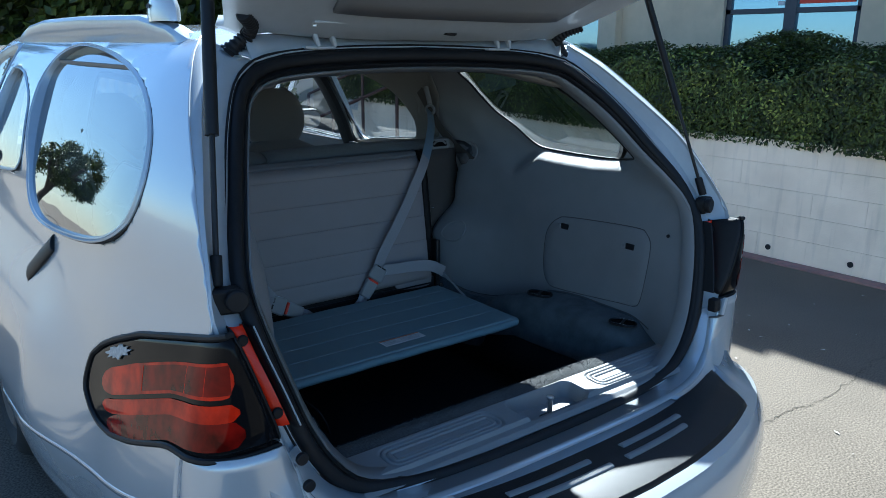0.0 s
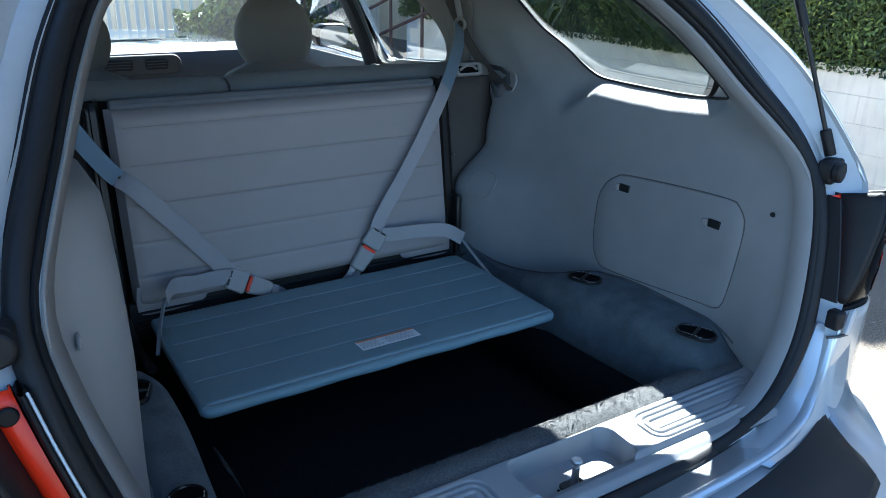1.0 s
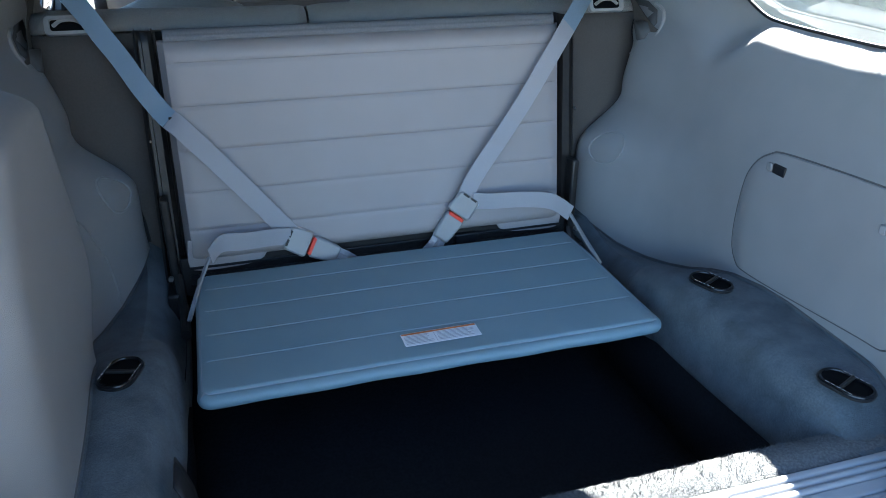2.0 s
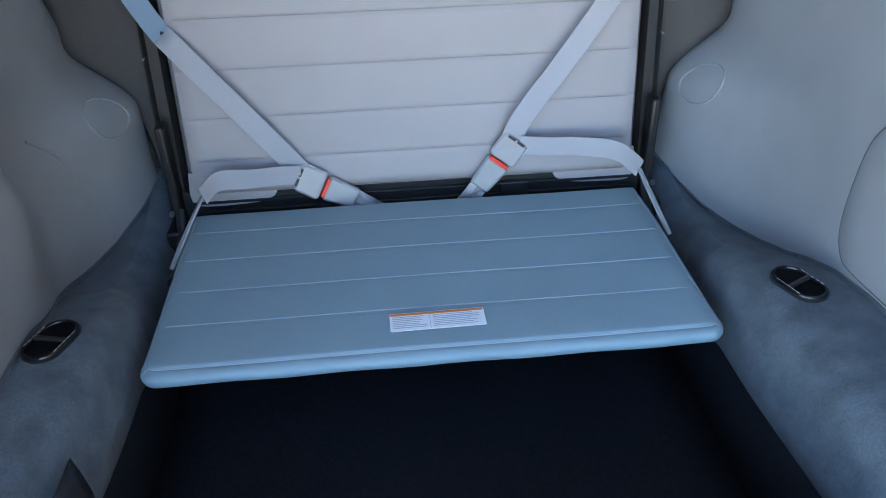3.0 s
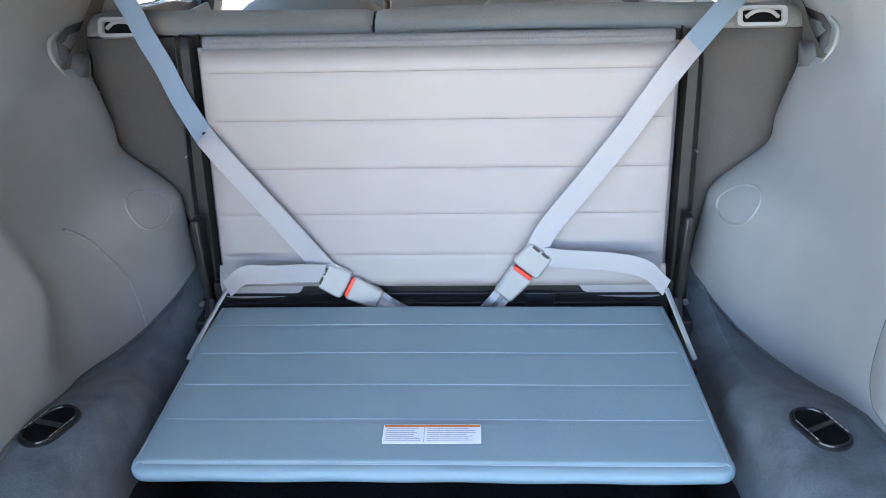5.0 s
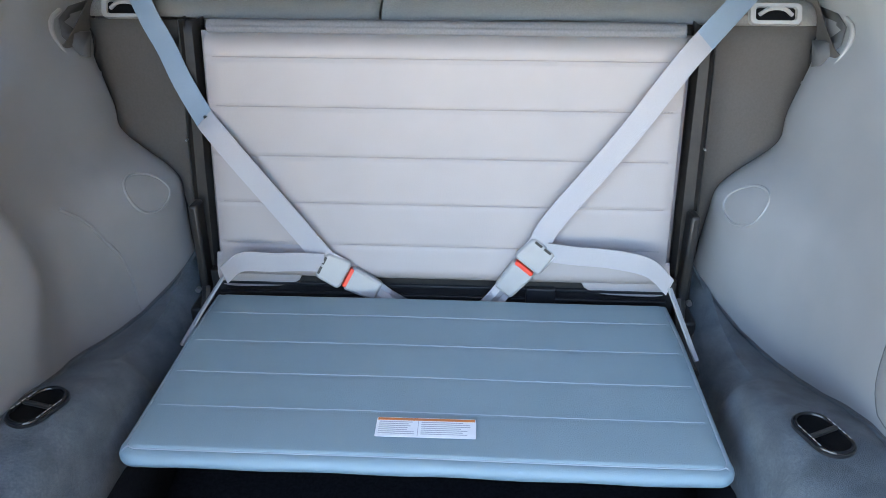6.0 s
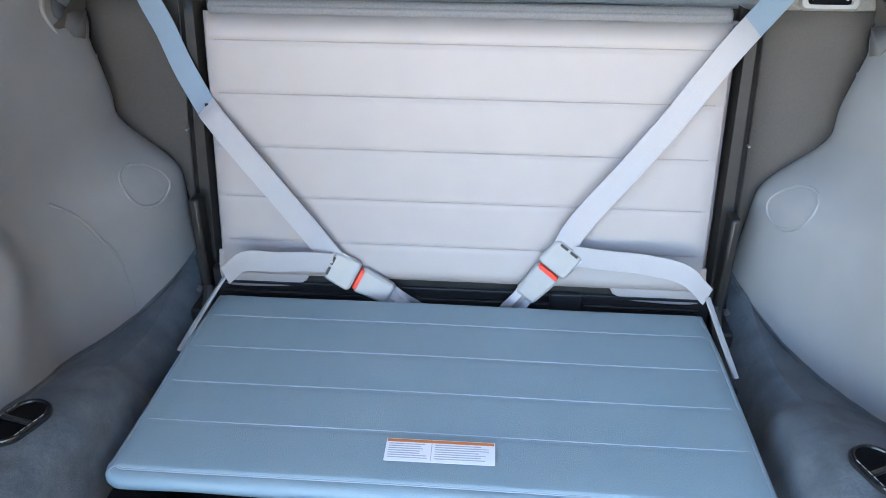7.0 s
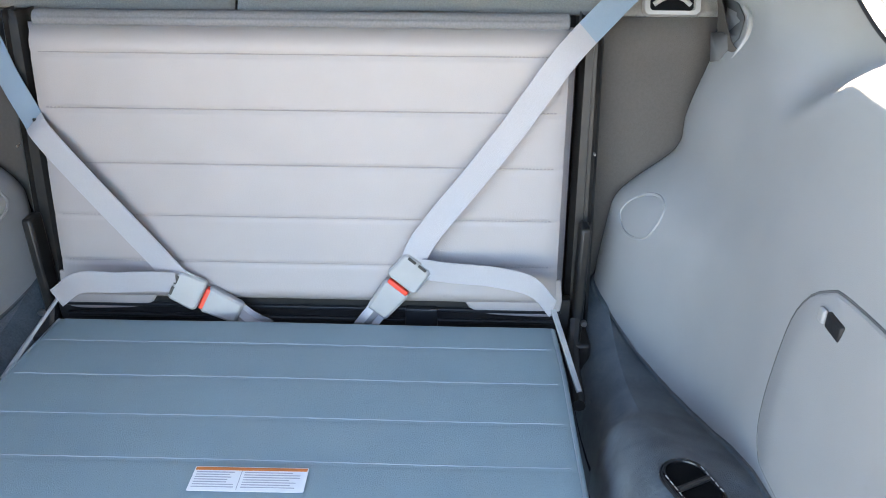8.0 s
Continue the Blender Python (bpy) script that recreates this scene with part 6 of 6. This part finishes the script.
part("notice", box(FX + 0.072, FX + 0.078, 2.36, 2.44, 2.11, 2.16), PAPER, house, "small pale notice in a window", smooth=False)
part("red_sign", box(FX + 0.072, FX + 0.078, 1.55, 2.18, 2.12, 2.62), RED_BUTTON, house, "red sign behind the glass", smooth=False)

# stair rail ahead, seen through the car's windows
stair = thing("stair_railing", (4.15, 8, 0.0), "brown painted metal stair railing", "railing")
for y, z in ((5.5, 1.55), (6.3, 1.32), (7.1, 1.1), (7.8, 0.9), (9.0, 1.55), (10.0, 1.28), (11.0, 1.0), (12.0, 0.75)):
    part("post", tube([(4.15, y, 0.0), (4.15, y, z)], 0.022, 8), RAIL_PAINT, stair)
for y0, z0, y1, z1 in ((7.8, 0.50, 5.3, 1.22), (7.8, 0.90, 5.3, 1.62), (12.0, 0.42, 9.0, 1.2), (12.0, 0.75, 9.0, 1.55)):
    part("rail", tube([(4.15, y0, z0), (4.15, y1, z1)], 0.022, 8), RAIL_PAINT, stair)

# pale fence, planting and an added pale backdrop ahead of the car
fence = thing("white_fence", (1, 12, 0), "white picket fence ahead of the car", "fence")
for k in range(26):
    part("picket", box(-0.9 + 0.15 * k, -0.84 + 0.15 * k, 12.0, 12.03, 0.0, 1.4), PAPER, fence, smooth=False)
for z in (0.3, 1.2):
    part("fence_rail", box(-1.0, 3.1, 12.03, 12.07, z, z + 0.07), PAPER, fence, smooth=False)
# Pale wall added to brighten the view ahead; none is known there.
single("bright_backdrop", box(-2.5, 8.0, 13.6, 13.8, 0.0, 1.55), WALL_PAINT, "added pale backdrop beyond the fence, brightening the view ahead", "wall", kind="structure", bevel=0.01)
shrub_r = np.random.RandomState(3)
v, f = [], []
for _ in range(7000):
    y, x = shrub_r.uniform(10.6, 11.8), shrub_r.uniform(2.5, 5.5)
    z = shrub_r.uniform(0.0, 1) ** 0.5 * (1.15 + 0.3 * math.sin(1.7 * x) + 0.2 * math.sin(4.1 * x))
    nrm = Vector(shrub_r.normal(size=3)).normalized()
    a = nrm.orthogonal().normalized()
    b = nrm.cross(a)
    p = Vector((x, y, z))
    k = len(v)
    v += [p - a * 0.07, p + b * 0.03, p + a * 0.07, p - b * 0.03]
    f.append((k, k + 1, k + 2, k + 3))
tagged(single("shrubs", (v, f), LEAF_YOUNG, "sunlit green shrubs ahead of the car", "shrubs", smooth=False), kind="stuff")

# trees: one mirrored in the car's side window, and a dark group ahead
def tree_at(x0, y0, top, spread, clumps_n, leaf, seed, label, low=0.46):
    tree = thing("tree", (x0, y0, 0), label, "tree", "trees")
    tn = np.random.RandomState(seed)
    fork = top * 0.28
    trunk = spline([(x0, y0, 0), (x0 + 0.1, y0, fork * 0.5), (x0 - 0.08, y0 + 0.1, fork), (x0, y0, top * 0.6)], 16)
    limbs = []
    for k in range(9):
        a, r = k * 2.4, spread * tn.uniform(0.45, 0.85)
        z0 = fork * (0.75 + 0.06 * k)
        limbs.append(sweep(spline([(x0, y0, z0), (x0 + 0.45 * r * math.cos(a), y0 + 0.45 * r * math.sin(a), z0 + top * 0.18), (x0 + r * math.cos(a + 0.3), y0 + r * math.sin(a + 0.3), z0 + top * tn.uniform(0.22, 0.42))], 10), circle(0.018 * top, 7)))
    part("trunk", joined(sweep(trunk, circle(0.034 * top, 10)), *limbs), BARK, tree, "brown bark")
    v, f = [], []
    for _ in range(clumps_n):
        a, r = tn.uniform(0, 6.3), spread * math.sqrt(tn.rand())
        c_ = Vector((x0 + r * math.cos(a), y0 + r * math.sin(a), top * (low + (0.96 - low) * tn.rand() * math.sqrt(max(0.0, 1 - (r / spread) ** 2)) - 0.10 * (r / spread) ** 2)))
        r_ = spread * tn.uniform(0.08, 0.2)
        for _k in range(150):
            p = c_ + Vector(tn.normal(size=3)) * r_ * 0.6
            nrm = Vector(tn.normal(size=3)).normalized()
            a_ = nrm.orthogonal().normalized()
            b_ = nrm.cross(a_)
            k = len(v)
            v += [p - a_ * leaf, p + b_ * leaf * 0.5, p + a_ * leaf, p - b_ * leaf * 0.5]
            f.append((k, k + 1, k + 2, k + 3))
    tagged(part("crown", (v, f), LEAF, tree, "dark green leaves", smooth=False), kind="stuff")


tree_at(-17.8, 68.0, 8.6, 3.1, 90, 0.13, 9, "broad dark tree with bare lower limbs")
for x0, y0, top in ((0.5, 19, 7.5), (3.6, 18, 7.0), (6.6, 20, 8.0)):
    tree_at(x0, y0, top, 2.6, 130, 0.17, int(x0 * 10), "tall dark shade tree beyond the fence", 0.24)

# debris on the asphalt
dr = random.Random(2)
v, f = [], []
for _ in range(60):
    x, y = dr.uniform(1.6, 4.1), dr.uniform(-2.5, 2.0)
    a, l = dr.uniform(0, 3.1), dr.uniform(0.006, 0.02)
    k = len(v)
    v += [(x + l * math.cos(a), y + l * math.sin(a), 0.004), (x - l * 0.4 * math.sin(a), y + l * 0.4 * math.cos(a), 0.007), (x - l * math.cos(a), y - l * math.sin(a), 0.004), (x + l * 0.4 * math.sin(a), y - l * 0.4 * math.cos(a), 0.005)]
    f.append((k, k + 1, k + 2, k + 3))
tagged(single("dry_leaves", (v, f), PEELED, "small dry leaves and grit on the asphalt", "debris", smooth=False), kind="stuff")
